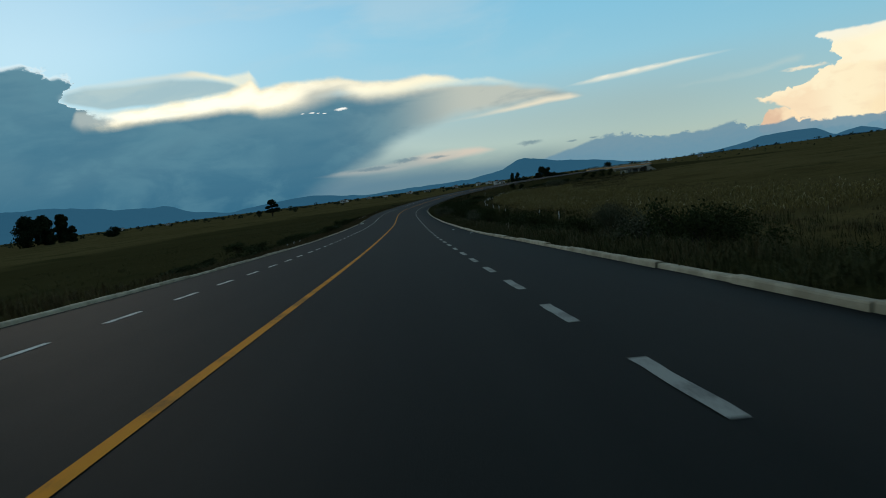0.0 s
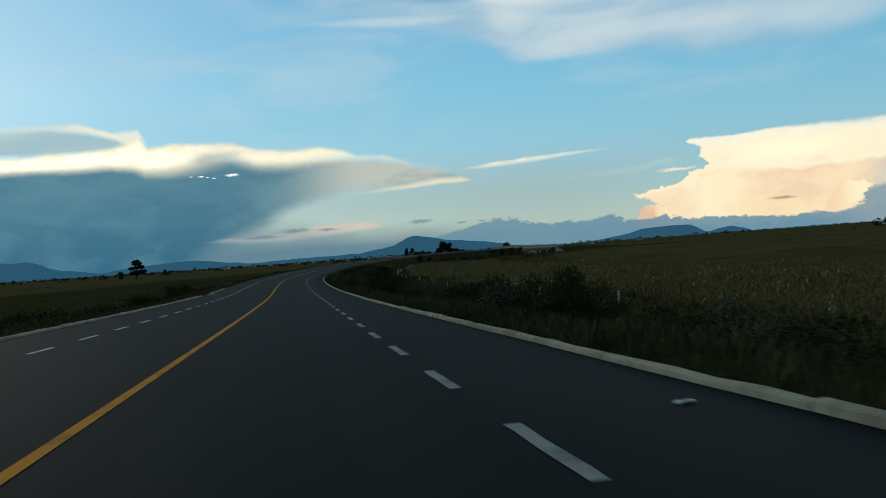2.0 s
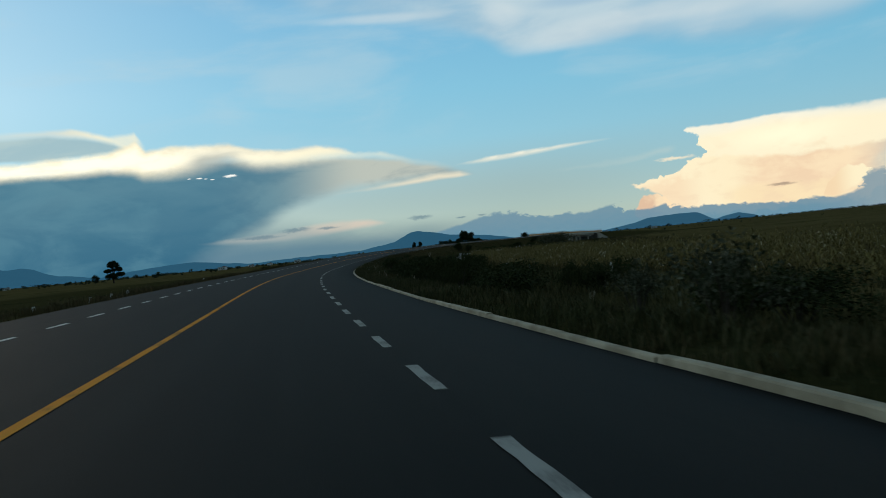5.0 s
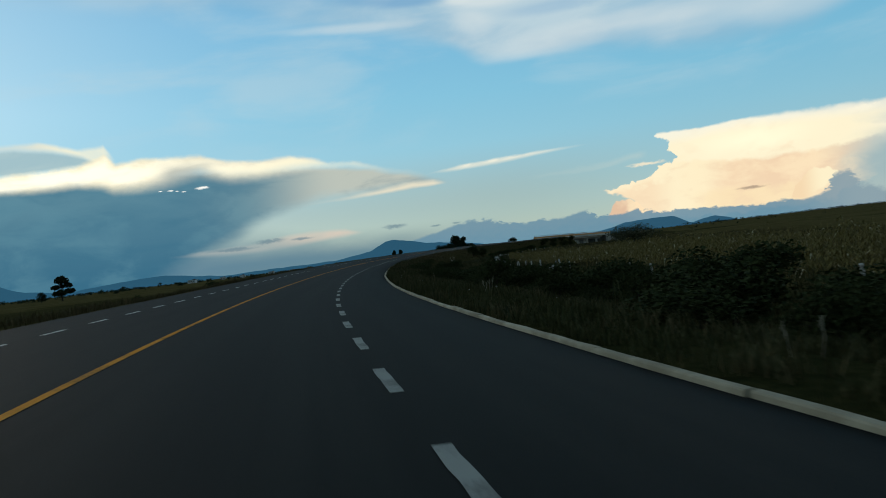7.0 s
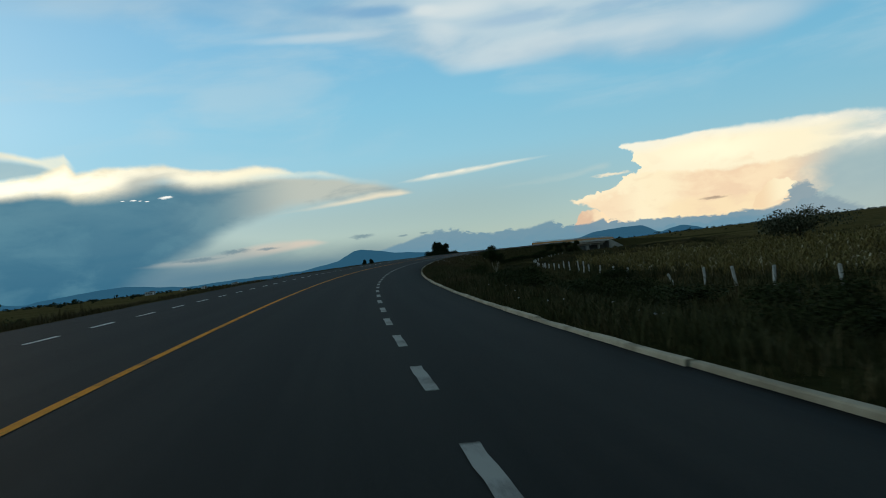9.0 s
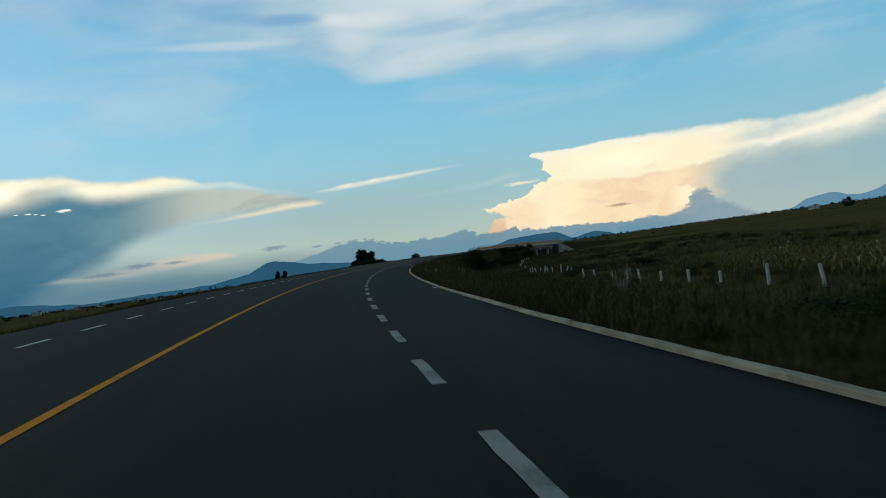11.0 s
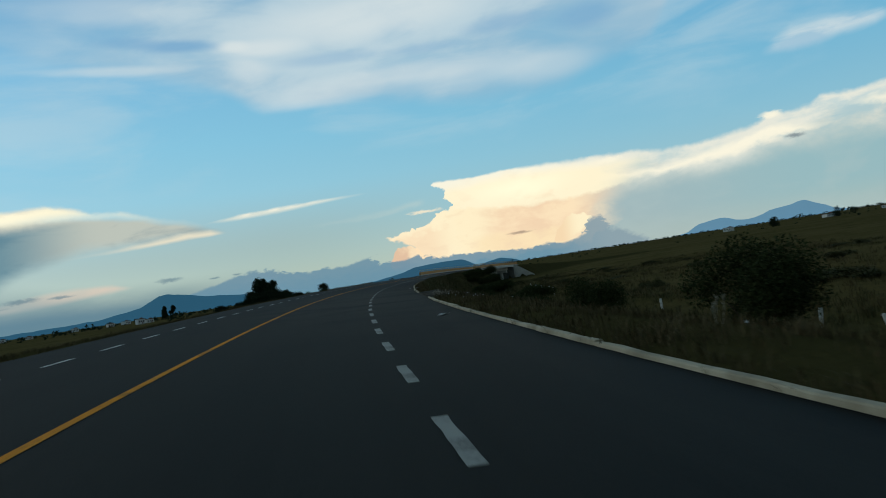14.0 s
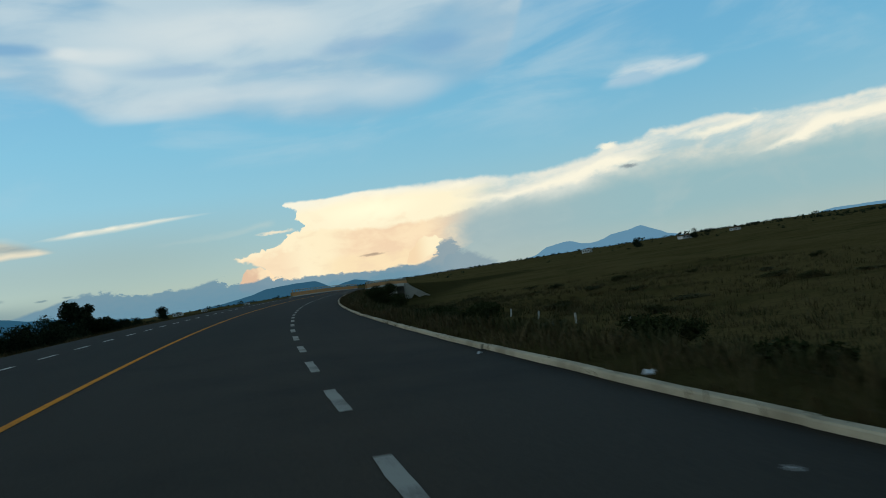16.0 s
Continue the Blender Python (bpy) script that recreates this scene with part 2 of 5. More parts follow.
    m2, u2, lo2, e2 = layer([(23.1, 3.4), (23.5, 3.75), (25.3, 3.8), (25.6, 4.1), (26.3, 4.3), (27.1, 4.5), (28.0, 5.0), (28.8, 5.4), (30.0, 5.6), (34, 5.6), (38.0, 5.2), (40.0, 4.6), (42.0, 3.0)],
                            [(23.1, 3.6), (23.6, 3.35), (24.2, 3.0), (24.8, 2.7), (25.4, 2.4), (25.9, 1.0), (30, 0.5), (38.5, 0.8), (42.0, 2.6)], 0.16, 0.3, 0.75, bumps, ragged_low)
    m2 = N.mul(m2, N.step(N.add(az, N.mul(N.sub(n_puff, 0.5), 3.0)), 42.0, 38.5))
    lit = N.math("MAXIMUM", m, m2)
    # yellow-white above the ledge, peach in the shade below it
    belly, *_ = layer([(22, 5.2), (29, 5.0), (31.4, 4.75), (33.5, 4.5), (35.7, 4.52), (37.9, 4.45), (40.5, 4.7), (44, 4.9)], [(22, -2), (44, -2)], 0.35, 0.3, 0.9, N.add(N.mul(n_puff, 0.6), N.mul(bumps, 0.4)))
    high = N.mix(N.step(N.add(el, N.mul(N.sub(n_streak, 0.5), 1.6)), 6.0, 7.1, 0.0, 0.8), lin(255, 244, 210), lin(247, 245, 228))
    peach = N.mix(N.step(N.add(N.mul(n_puff, 0.5), N.mul(n_big, 0.5)), 0.40, 0.60), lin(252, 228, 190), lin(243, 213, 178))
    gold = lin(255, 239, 201)
    low = N.mix(N.step(N.add(az, N.mul(N.sub(n_big, 0.5), 4.0)), 30.4, 32.6), gold, peach)
    low = N.mix(N.mul(N.step(az, 28.8, 26.6), N.step(N.add(el, N.mul(tower, 1.4)), 4.0, 3.1)), low, lin(247, 214, 176))
    low = N.mix(N.mul(N.step(N.math("ABSOLUTE", N.sub(az, 33.4)), 4.2, 2.4), N.step(N.add(el, N.mul(N.sub(n_puff, 0.5), 1.2)), 2.7, 2.0, 0.0, 0.75)), low, lin(252, 229, 186))
    low = N.mix(N.mul(N.step(az, 37.5, 42.0), 0.8), low, lin(200, 203, 192))
    warm = N.mix(N.mul(belly, N.step(N.add(az, N.mul(tower, 1.5)), 27.2, 30.2, 0.6, 1.0)), high, low)
    warm = N.mix(N.mul(N.step(n_puff, 0.50, 0.68, 0.0, 0.35), N.step(el, 6.0, 4.6, 0.3, 1.0)), warm, lin(243, 216, 182))
    warm = N.mix(N.mul(m2, N.mul(N.step(N.sub(u2, e2), 0.7, 0.1, 0.0, 0.8), N.step(az, 30.5, 28.0))), warm, lin(255, 240, 204))
    col = N.mix(lit, col, warm)
    core = N.mul(N.step(N.math("ABSOLUTE", N.sub(az, 34.0)), 5.5, 0.0), N.step(N.math("ABSOLUTE", N.sub(el, N.add(5.6, N.mul(N.sub(n_big, 0.5), 2.5)))), 1.2, 0.0))
    col = N.mix(N.mul(N.mul(core, lit), 0.95), col, (1.12, 1.0, 0.72, 1))
    # sunlit turret at the body's foot
    m, *_ = layer([(35.8, 0.9), (36.4, 2.3), (37.0, 2.85), (37.7, 3.1), (38.5, 3.1), (39.0, 2.8), (39.4, 2.2)], [(35.8, 1.2), (37, 0.7), (38.2, 1.5), (39.4, 2.4)], 0.15, 0.5, 0.5, bumps)
    col = N.mix(N.mul(m, 0.95), col, N.mix(N.step(az, 38.2, 36.6), lin(255, 242, 204), lin(246, 218, 178)))
    m, *_ = layer([(23.2, 0.4), (23.6, 1.8), (24.0, 2.4), (24.6, 2.6), (25.2, 2.7), (25.8, 2.4), (26.3, 1.7), (26.8, 0.4)], [(23.2, 1.6), (23.7, 0.8), (26.3, 0.8), (26.8, 1.6)], 0.15, 0.3, 0.5, bumps)
    col = N.mix(N.mul(m, 0.92), col, N.mix(N.step(N.add(az, N.mul(tower, 1.5)), 25.6, 24.2), lin(255, 228, 188), lin(230, 192, 160)))

    # low pink streak
    m, *_ = layer([(-9.8, 2.0), (-7.0, 2.35), (-4.9, 2.5), (-2.7, 2.7), (-0.5, 3.0), (1.6, 3.1), (3.8, 2.95), (5.6, 2.4)], [(-9.8, 2.0), (-7.1, 1.75), (-5.0, 1.65), (-2.8, 1.6), (-0.7, 1.75), (1.5, 1.95), (3.7, 2.1), (5.6, 2.35)], 0.4, 0.5, 0.7, n_streak)
    pink = N.mul(m, N.step(n_streak, 0.36, 0.56, 0.95, 0.55))
    pink_col = N.mix(N.step(N.add(az, N.mul(N.sub(el, 2.4), 3.0)), -3.0, 1.5), lin(176, 182, 178), lin(221, 203, 186))

    # blue murk low over the plain, under the bank
    murk = N.mul(N.step(N.add(el, N.mul(N.sub(n_flat, 0.5), 1.5)), N.step(az, -8.0, 4.0, 5.0, 2.9), 0.7), N.step(az, 17.0, 5.0))
    col = N.mix(N.mul(murk, 0.92), col, N.mix(N.step(az, -10.0, 6.0), lin(76, 122, 147), lin(88, 127, 146)))

    # great dark bank
    undercut = N.mul(N.step(N.math("ABSOLUTE", N.sub(el, 9.3)), 0.9, 0.1), N.step(az, -21.5, -23.0, 0.0, 1.3))
    place = N.add(az, N.add(undercut, N.mul(N.step(az, -20.0, -22.0), N.mul(N.sub(billow, 0.5), 3.0))))
    m, u, lo, e = layer([(-70, 14), (-40, 12.6), (-30, 11.6), (-28.4, 11.6), (-27.2, 11.8), (-26.1, 11.4), (-25.6, 10.9), (-25.0, 11.0), (-24.3, 10.8), (-24.0, 10.3), (-23.9, 9.0), (-23.4, 8.3), (-22.4, 7.9), (-20, 7.9), (-13, 8.2), (-5, 8.2), (2, 7.9), (5, 7.5), (9.0, 6.7), (10.8, 6.3), (12.5, 5.7)],
                        [(-70, -5), (-19, -5), (-13, -2.0), (-9.5, -0.2), (-6.5, 1.2), (-4.2, 2.3), (-2.9, 3.2), (-1.3, 4.0), (2.3, 4.9), (6.6, 5.1), (10.1, 5.3), (12.5, 5.5)],
                        0.5, N.step(az, -6.0, 2.0, 1.8, 1.0), 1.0, N.blend(N.step(az, -22.0, -25.0), n_streak, billow), place)
    down = N.sub(u, e)
    dark = N.mix(N.step(el, -1.0, 8.5), lin(50, 103, 131), lin(94, 138, 155))
    dark = N.mix(N.step(n_flat, 0.40, 0.62, 0.0, 0.6), dark, lin(66, 116, 140))
    dark = N.mix(N.step(n_big, 0.46, 0.66, 0.0, 0.45), dark, lin(94, 141, 158))
    dark = N.mix(N.mul(N.step(az, -9.0, 3.0, 0.0, 0.95), N.step(el, 2.0, 5.5, 0.6, 1.0)), dark, N.mix(N.step(az, -4.0, 4.0), lin(128, 158, 165), lin(192, 198, 187)))
    dark = N.mix(N.step(n_streak, 0.48, 0.66, 0.0, 0.35), dark, lin(58, 110, 136))
    edge = N.mul(N.step(down, 0.42, 0.10), N.mul(N.step(az, -23.6, -24.2), N.step(n_puff, 0.34, 0.46)))
    bank = N.mix(edge, dark, (1.12, 1.06, 0.94, 1))
    col = N.mix(m, col, bank)
    # the bank's thin tail, lit along its lower edge
    m, *_ = layer([(0.6, 5.0), (4.1, 5.4), (6.2, 5.7), (9.2, 6.1), (10.8, 6.1), (12.2, 5.6)], [(0.6, 4.8), (4.1, 4.95), (6.2, 5.1), (9.2, 5.35), (10.8, 5.4), (12.2, 5.5)], 0.45, 0.3, 0.6, n_streak)
    col = N.mix(N.mul(m, 0.85), col, N.mix(N.step(az, 2.0, 7.0), lin(206, 210, 198), lin(238, 228, 202)))
    # loop of thin cloud over the bank: pale strands round a grey hollow
    m, *_ = layer([(-25.6, 9.6), (-23.6, 10.2), (-18, 10.4), (-14.2, 9.9), (-12.4, 9.2)], [(-25.6, 9.0), (-22.4, 8.2), (-18, 8.4), (-12.4, 9.0)], 0.5, 0.3, 0.8, n_streak)
    col = N.mix(N.mul(m, 0.8), col, N.mix(N.step(n_streak, 0.40, 0.60), lin(160, 187, 192), lin(178, 198, 196)))
    m, *_ = layer([(-25.4, 9.6), (-24.9, 9.9), (-23.6, 10.3), (-21.8, 10.45), (-18, 10.65), (-16.5, 10.7), (-14.2, 10.2), (-12.5, 10.4), (-11.7, 9.3)],
                  [(-25.4, 9.6), (-24.9, 9.4), (-23.6, 9.75), (-21.8, 9.8), (-18, 9.9), (-15.2, 9.6), (-13.9, 9.3), (-12.8, 8.7), (-11.7, 8.8)], 0.4, 0.5, 0.7, n_streak)
    strand = N.mix(N.step(az, -18.0, -13.5), lin(218, 224, 212), lin(255, 247, 214))
    col = N.mix(N.mul(m, N.step(n_streak, 0.36, 0.58, 0.95, 0.6)), col, strand)
    # burning rim between the loop and the bank
    m, u, lo, e = layer([(-25.2, 7.2), (-24.4, 8.7), (-23.3, 8.6), (-22.4, 8.35), (-20.2, 8.45), (-18.3, 8.75), (-16.3, 8.9), (-14.3, 9.1), (-13.2, 9.5), (-12.5, 9.9), (-11.9, 9.2), (-10.2, 9.4), (-8.2, 9.4), (-6.1, 9.4), (-4.4, 8.9), (-1.9, 8.75), (0.3, 8.9), (1.9, 8.55), (3.1, 8.1), (5.0, 8.0), (7.4, 7.2), (9.0, 6.9), (10.8, 6.3)],
                        [(-25.2, 7.4), (-24.2, 6.8), (-22.2, 6.8), (-20.4, 7.0), (-16.5, 7.1), (-14.5, 7.2), (-12.9, 6.95), (-12.2, 6.6), (-11.3, 6.6), (-8.8, 6.7), (-7.5, 7.0), (-6.3, 7.3), (-4.2, 6.85), (-2.1, 6.8), (0.1, 7.0), (2.2, 7.15), (4.4, 7.15), (7.4, 6.5), (10.8, 6.0)],
                        0.45, N.step(az, -18.0, -8.0, 0.8, 1.3), 1.0, N.add(N.mul(n_streak, 0.55), N.add(N.mul(n_puff, 0.25), N.mul(n_fine, 0.20))), None, 0.8)
    thick = N.math("DIVIDE", N.sub(e, lo), N.sub(u, lo))
    heart = N.step(N.math("ABSOLUTE", N.sub(thick, N.add(0.55, N.mul(N.sub(n_puff, 0.5), 0.6)))), 0.42, 0.08)
    glow = N.mix(heart, N.mix(N.step(az, -16.0, 2.0), lin(250, 240, 206), lin(228, 225, 206)), N.mix(N.step(az, -16.0, 2.0), (1.25, 1.17, 0.92, 1), lin(254, 247, 216)))
    glow = N.mix(N.step(az, 4.0, 9.0, 0.0, 0.8), glow, lin(220, 214, 194))
    veiled = N.mul(N.step(N.math("ABSOLUTE", N.add(N.sub(az, -7.2), N.mul(N.sub(n_big, 0.5), 4.0))), 3.0, 0.6), N.step(N.add(el, N.mul(N.sub(n_streak, 0.5), 1.6)), 9.0, 8.0, 0.1, 0.85))
    glow = N.mix(veiled, glow, lin(178, 185, 178))
    glow = N.mix(N.step(n_streak, 0.54, 0.72, 0.0, 0.45), glow, lin(216, 211, 192))
    # dark fingers of the bank reach into the rim at its end
    finger = N.step(N.add(az, N.add(N.mul(N.sub(n_streak, 0.5), 5.0), N.mul(N.sub(n_puff, 0.5), 2.0))), -21.6, -23.6)
    col = N.mix(N.mul(m, N.sub(1.0, N.mul(finger, 0.75))), col, glow)
    col = N.mix(pink, col, pink_col)

    def scrap(col, a, h, wa, wh, colour, amount):
        da = N.math("DIVIDE", N.add(N.sub(az, a), N.mul(wob, wa * 1.2)), wa)
        dh = N.math("DIVIDE", N.add(N.sub(el, h), N.mul(wob, wh * 2.6)), wh)
        r = N.math("SQRT", N.add(N.mul(da, da), N.mul(dh, dh)))
        return N.mix(N.mul(N.step(r, 1.35, 0.25), amount), col, colour)

    slate = lin(104, 132, 146)
    for a, h, wa, wh in ((-1.9, 2.55, 1.1, 0.17), (0.5, 2.5, 0.8, 0.13), (7.5, 2.65, 0.9, 0.17), (10.6, 2.35, 0.4, 0.07), (12.2, 2.4, 0.35, 0.07), (-4.5, 2.2, 1.6, 0.13)):
        col = scrap(col, a, h, wa, wh, slate, 0.7)
    for a, h, wa, wh in ((-6.2, 6.9, 0.46, 0.10), (-8.4, 6.85, 0.22, 0.05), (-7.5, 6.72, 0.16, 0.04), (-7.95, 6.8, 0.12, 0.04), (-9.1, 6.86, 0.14, 0.03)):
        col = scrap(col, a, h, wa, wh, (1.05, 1.05, 0.98, 1), 0.95)
    col = scrap(col, 26.7, 5.0, 1.3, 0.13, lin(248, 234, 204), 0.85)
    col = scrap(col, 53.6, 5.75, 0.7, 0.16, lin(120, 134, 142), 0.8)
    col = scrap(col, 33.6, 2.3, 1.0, 0.11, lin(150, 130, 116), 0.7)

    # row of distant blue cumulus on the horizon
    m, *_ = layer([(-70, -1.5), (4, -0.5), (6, 0.6), (9.2, 1.6), (12.6, 2.4), (14.2, 2.5), (17, 1.9), (19.7, 1.9), (21.2, 2.0), (21.9, 2.4), (22.8, 1.8), (23.4, 1.5), (25.6, 1.85), (27.6, 1.45), (30, 1.35),
                   (35, 1.15), (37.4, 1.2), (38.3, 1.6), (38.9, 2.8), (39.6, 2.9), (40.2, 2.1), (41.2, 1.6), (42.4, 1.0), (43.6, 0.0), (45, -1.5), (110, -2.0)], [(-70, -4), (110, -4)], N.step(az, 36.0, 43.0, 0.2, 0.8), 0.3, 1.5, billow,
                  N.add(az, N.mul(N.step(az, 42.0, 36.0, 0.35, 1.0), N.add(N.mul(N.sub(n_fine, 0.5), 2.2), N.mul(N.sub(n_puff, 0.5), 2.0)))))
    row = N.mix(N.step(N.add(el, N.mul(wob, 1.5)), 0.2, 2.4), lin(98, 142, 165), lin(112, 146, 164))
    row = N.mix(N.step(az, 35.0, 40.5), row, lin(138, 160, 170))
    col = N.mix(N.mul(m, 0.93), col, row)

    # ground haze colour below the horizon
    col = N.mix(N.step(el, -0.3, -1.5), col, lin(46, 56, 58))
    bg = N.node("ShaderNodeBackground")
    N.put(bg.inputs[0], col)
    bg.inputs[1].default_value = 1.0
    out = N.node("ShaderNodeOutputWorld")
    t.links.new(bg.outputs[0], out.inputs[0])


build_sky()
sun_data = bpy.data.lights.new("sun", "SUN")
sun_data.energy, sun_data.angle, sun_data.color = 0.3, radians(12), (1.0, 0.86, 0.66)
sun = new("sun", sun_data)
sun.matrix_world = look((0, 0, 50), (60, -110, 21))

# ---------------------------------------------------------------- materials


def material(name, colour, rough=0.85, second=None, scale=4.0, fine=60.0, amount=0.5, bump=0.25, metal=0.0, random_tint=0.0, distance=0.02):
    """A surface of two colours mixed by coarse and fine noise, with relief from the fine noise."""
    m = bpy.data.materials.new(name)
    m.use_nodes = True
    N = Net(m.node_tree)
    b = m.node_tree.nodes["Principled BSDF"]
    b.inputs["Roughness"].default_value, b.inputs["Metallic"].default_value = rough, metal
    b.inputs["Specular IOR Level"].default_value = 0.15
    p = N.node("ShaderNodeTexCoord").outputs["Object"]
    a, f = N.noise(p, scale, 5.0, 0.6), N.noise(p, fine, 3.0, 0.6)
    c1 = (*colour, 1.0)
    c2 = (*(second or tuple(c * 0.6 for c in colour)), 1.0)
    col = N.mix(N.step(a, 0.35, 0.65, 0.0, amount), c1, c2)
    col = N.mix(N.step(f, 0.3, 0.7, 0.0, 0.35 * amount), col, c2)
    if random_tint:
        info = N.node("ShaderNodeObjectInfo").outputs["Random"]
        col = N.mix(N.mul(info, random_tint), col, c2)
    N.put(b.inputs["Base Color"], col)
    bm = N.node("ShaderNodeBump")
    bm.inputs["Strength"].default_value, bm.inputs["Distance"].default_value = bump, distance
    N.put(bm.inputs["Height"], f)
    N.put(b.inputs["Normal"], bm.outputs[0])
    return m


def leafy(name, dark, light, dry=None, share=0.2):
    """Foliage that differs from leaf to leaf."""
    m = bpy.data.materials.new(name)
    m.use_nodes = True
    N = Net(m.node_tree)
    b = m.node_tree.nodes["Principled BSDF"]
    b.inputs["Roughness"].default_value = 0.75
    b.inputs["Specular IOR Level"].default_value = 0.03
    isl = N.node("ShaderNodeNewGeometry").outputs["Random Per Island"]
    col = N.mix(isl, (*dark, 1), (*light, 1))
    if dry:
        p = N.node("ShaderNodeTexCoord").outputs["Object"]
        col = N.mix(N.mul(N.step(N.noise(p, 0.35, 3.0), 0.42, 0.62), N.step(isl, share, min(share + 0.6, 0.97))), col, (*dry, 1))
    N.put(b.inputs["Base Color"], col)
    return m


def asphalt():
    m = bpy.data.materials.new("asphalt")
    m.use_nodes = True
    N = Net(m.node_tree)
    b = m.node_tree.nodes["Principled BSDF"]
    b.inputs["Roughness"].default_value = 0.8
    b.inputs["Specular IOR Level"].default_value = 0.05
    p = N.node("ShaderNodeTexCoord").outputs["Object"]
    lane = N.node("ShaderNodeUVMap")
    lane.uv_map = "lane"
    uv = lane.outputs[0]
    sep = N.node("ShaderNodeSeparateXYZ")
    N.put(sep.inputs[0], uv)
    across, ahead = sep.outputs[0], sep.outputs[1]
    drift = N.mul(N.sub(N.noise(N.xyz(0.0, N.mul(ahead, 0.02)), 1.0, 2.0), 0.5), 0.5)
    a = N.add(across, drift)
    long_streaks = N.noise(N.xyz(N.mul(across, 2.2), N.mul(ahead, 0.03)), 1.0, 5.0, 0.6)
    patches = N.noise(p, 0.16, 6.0, 0.65)
    grit = N.noise(p, 90.0, 2.0, 0.7)
    col = N.mix(N.step(long_streaks, 0.35, 0.65), (0.018, 0.0195, 0.017, 1), (0.033, 0.034, 0.029, 1))
    col = N.mix(N.step(patches, 0.4, 0.7, 0.0, 0.5), col, (0.018, 0.020, 0.018, 1))
    # worn, slightly paler wheel tracks and the oily strip between them
    for centre, width, tint, amount in ((0.9, 0.5, (0.036, 0.037, 0.032, 1), 0.45), (2.65, 0.5, (0.036, 0.037, 0.032, 1), 0.4), (1.75, 0.4, (0.014, 0.018, 0.017, 1), 0.55),
                                        (-0.9, 0.5, (0.036, 0.037, 0.032, 1), 0.4), (-2.65, 0.5, (0.036, 0.037, 0.032, 1), 0.4), (-1.75, 0.4, (0.014, 0.018, 0.017, 1), 0.5)):
        band = N.step(N.math("ABSOLUTE", N.sub(a, centre)), width, width * 0.2)
        col = N.mix(N.mul(band, N.mul(amount, N.step(long_streaks, 0.2, 0.6))), col, tint)
    # brownish dust on the shoulders
    dust = N.mul(N.step(N.math("ABSOLUTE", across), 3.6, 5.9), N.step(N.noise(p, 0.7, 5.0, 0.65), 0.35, 0.7))
    col = N.mix(N.mul(dust, 0.4), col, (0.036, 0.036, 0.031, 1))
    col = N.mix(N.step(grit, 0.45, 0.75, 0.0, 0.35), col, (0.047, 0.050, 0.044, 1))
    col = N.mix(N.step(ahead, 170.0, 330.0, 0.0, 0.45), col, (0.030, 0.029, 0.025, 1))
    # darker before the bend; field dust carried on by the farm track further on
    before_bend = N.step(N.add(ahead, N.mul(N.sub(patches, 0.5), 60.0)), 230.0, 120.0)
    col = N.mix(N.mul(before_bend, 0.55), col, (0.0098, 0.0112, 0.0100, 1))
    track = N.mul(N.step(N.math("ABSOLUTE", N.sub(ahead, 352.0)), 38.0, 6.0), N.step(N.noise(p, 0.25, 5.0, 0.6), 0.22, 0.58))
    col = N.mix(N.mul(track, N.step(across, -4.0, 5.0, 0.25, 0.85)), col, (0.105, 0.084, 0.062, 1))
    col = N.mix(N.step(N.add(ahead, N.mul(N.sub(patches, 0.5), 40.0)), 372.0, 440.0, 0.0, 0.7), col, (0.058, 0.050, 0.042, 1))
    # bitumen film between the stones
    col = N.mix(N.step(N.noise(p, 35.0, 3.0, 0.6), 0.2, 0.8, 0.3, 0.6), col, (0.006, 0.008, 0.0072, 1))
    N.put(b.inputs["Base Color"], col)
    bm = N.node("ShaderNodeBump")
    bm.inputs["Strength"].default_value, bm.inputs["Distance"].default_value = 0.5, 0.008
    N.put(bm.inputs["Height"], grit)
    N.put(b.inputs["Normal"], bm.outputs[0])
    return m


def worn_paint(name, colour, under):
    m = bpy.data.materials.new(name)
    m.use_nodes = True
    N = Net(m.node_tree)
    b = m.node_tree.nodes["Principled BSDF"]
    b.inputs["Roughness"].default_value = 0.85
    b.inputs["Specular IOR Level"].default_value = 0.08
    p = N.node("ShaderNodeTexCoord").outputs["Object"]
    wear = N.add(N.mul(N.noise(p, 1.3, 4.0, 0.6), 0.6), N.mul(N.noise(p, 28.0, 4.0, 0.7), 0.4))
    col = N.mix(N.step(wear, 0.48, 0.64, 0.0, 0.8), (*colour, 1), (*under, 1))
    N.put(b.inputs["Base Color"], col)
    return m


MAT_ASPHALT = asphalt()
MAT_YELLOW = worn_paint("yellow_road_paint", (0.80, 0.275, 0.009), (0.22, 0.10, 0.025))
MAT_WHITE = worn_paint("white_road_paint", (0.36, 0.345, 0.30), (0.12, 0.11, 0.10))
# a brighter white for the dashes left of the centre line
MAT_WHITE_LEFT = worn_paint("brighter_white_road_paint", (0.66, 0.64, 0.58), (0.30, 0.28, 0.25))
MAT_KERB = material("weathered_kerb_concrete", (0.58, 0.49, 0.345), 0.9, (0.27, 0.22, 0.145), 1.3, 30.0, 0.8, 0.4, random_tint=0.35)
MAT_CONCRETE = material("bridge_concrete", (0.70, 0.66, 0.58), 0.9, (0.46, 0.43, 0.37), 0.4, 8.0, 0.6, 0.3)
# abutment concrete: the shade under the deck is put into its dark colour
MAT_CONCRETE_SHADE = material("shade_dark_concrete", (0.24, 0.22, 0.19), 0.95, (0.12, 0.11, 0.09), 0.5, 8.0, 0.7, 0.3)
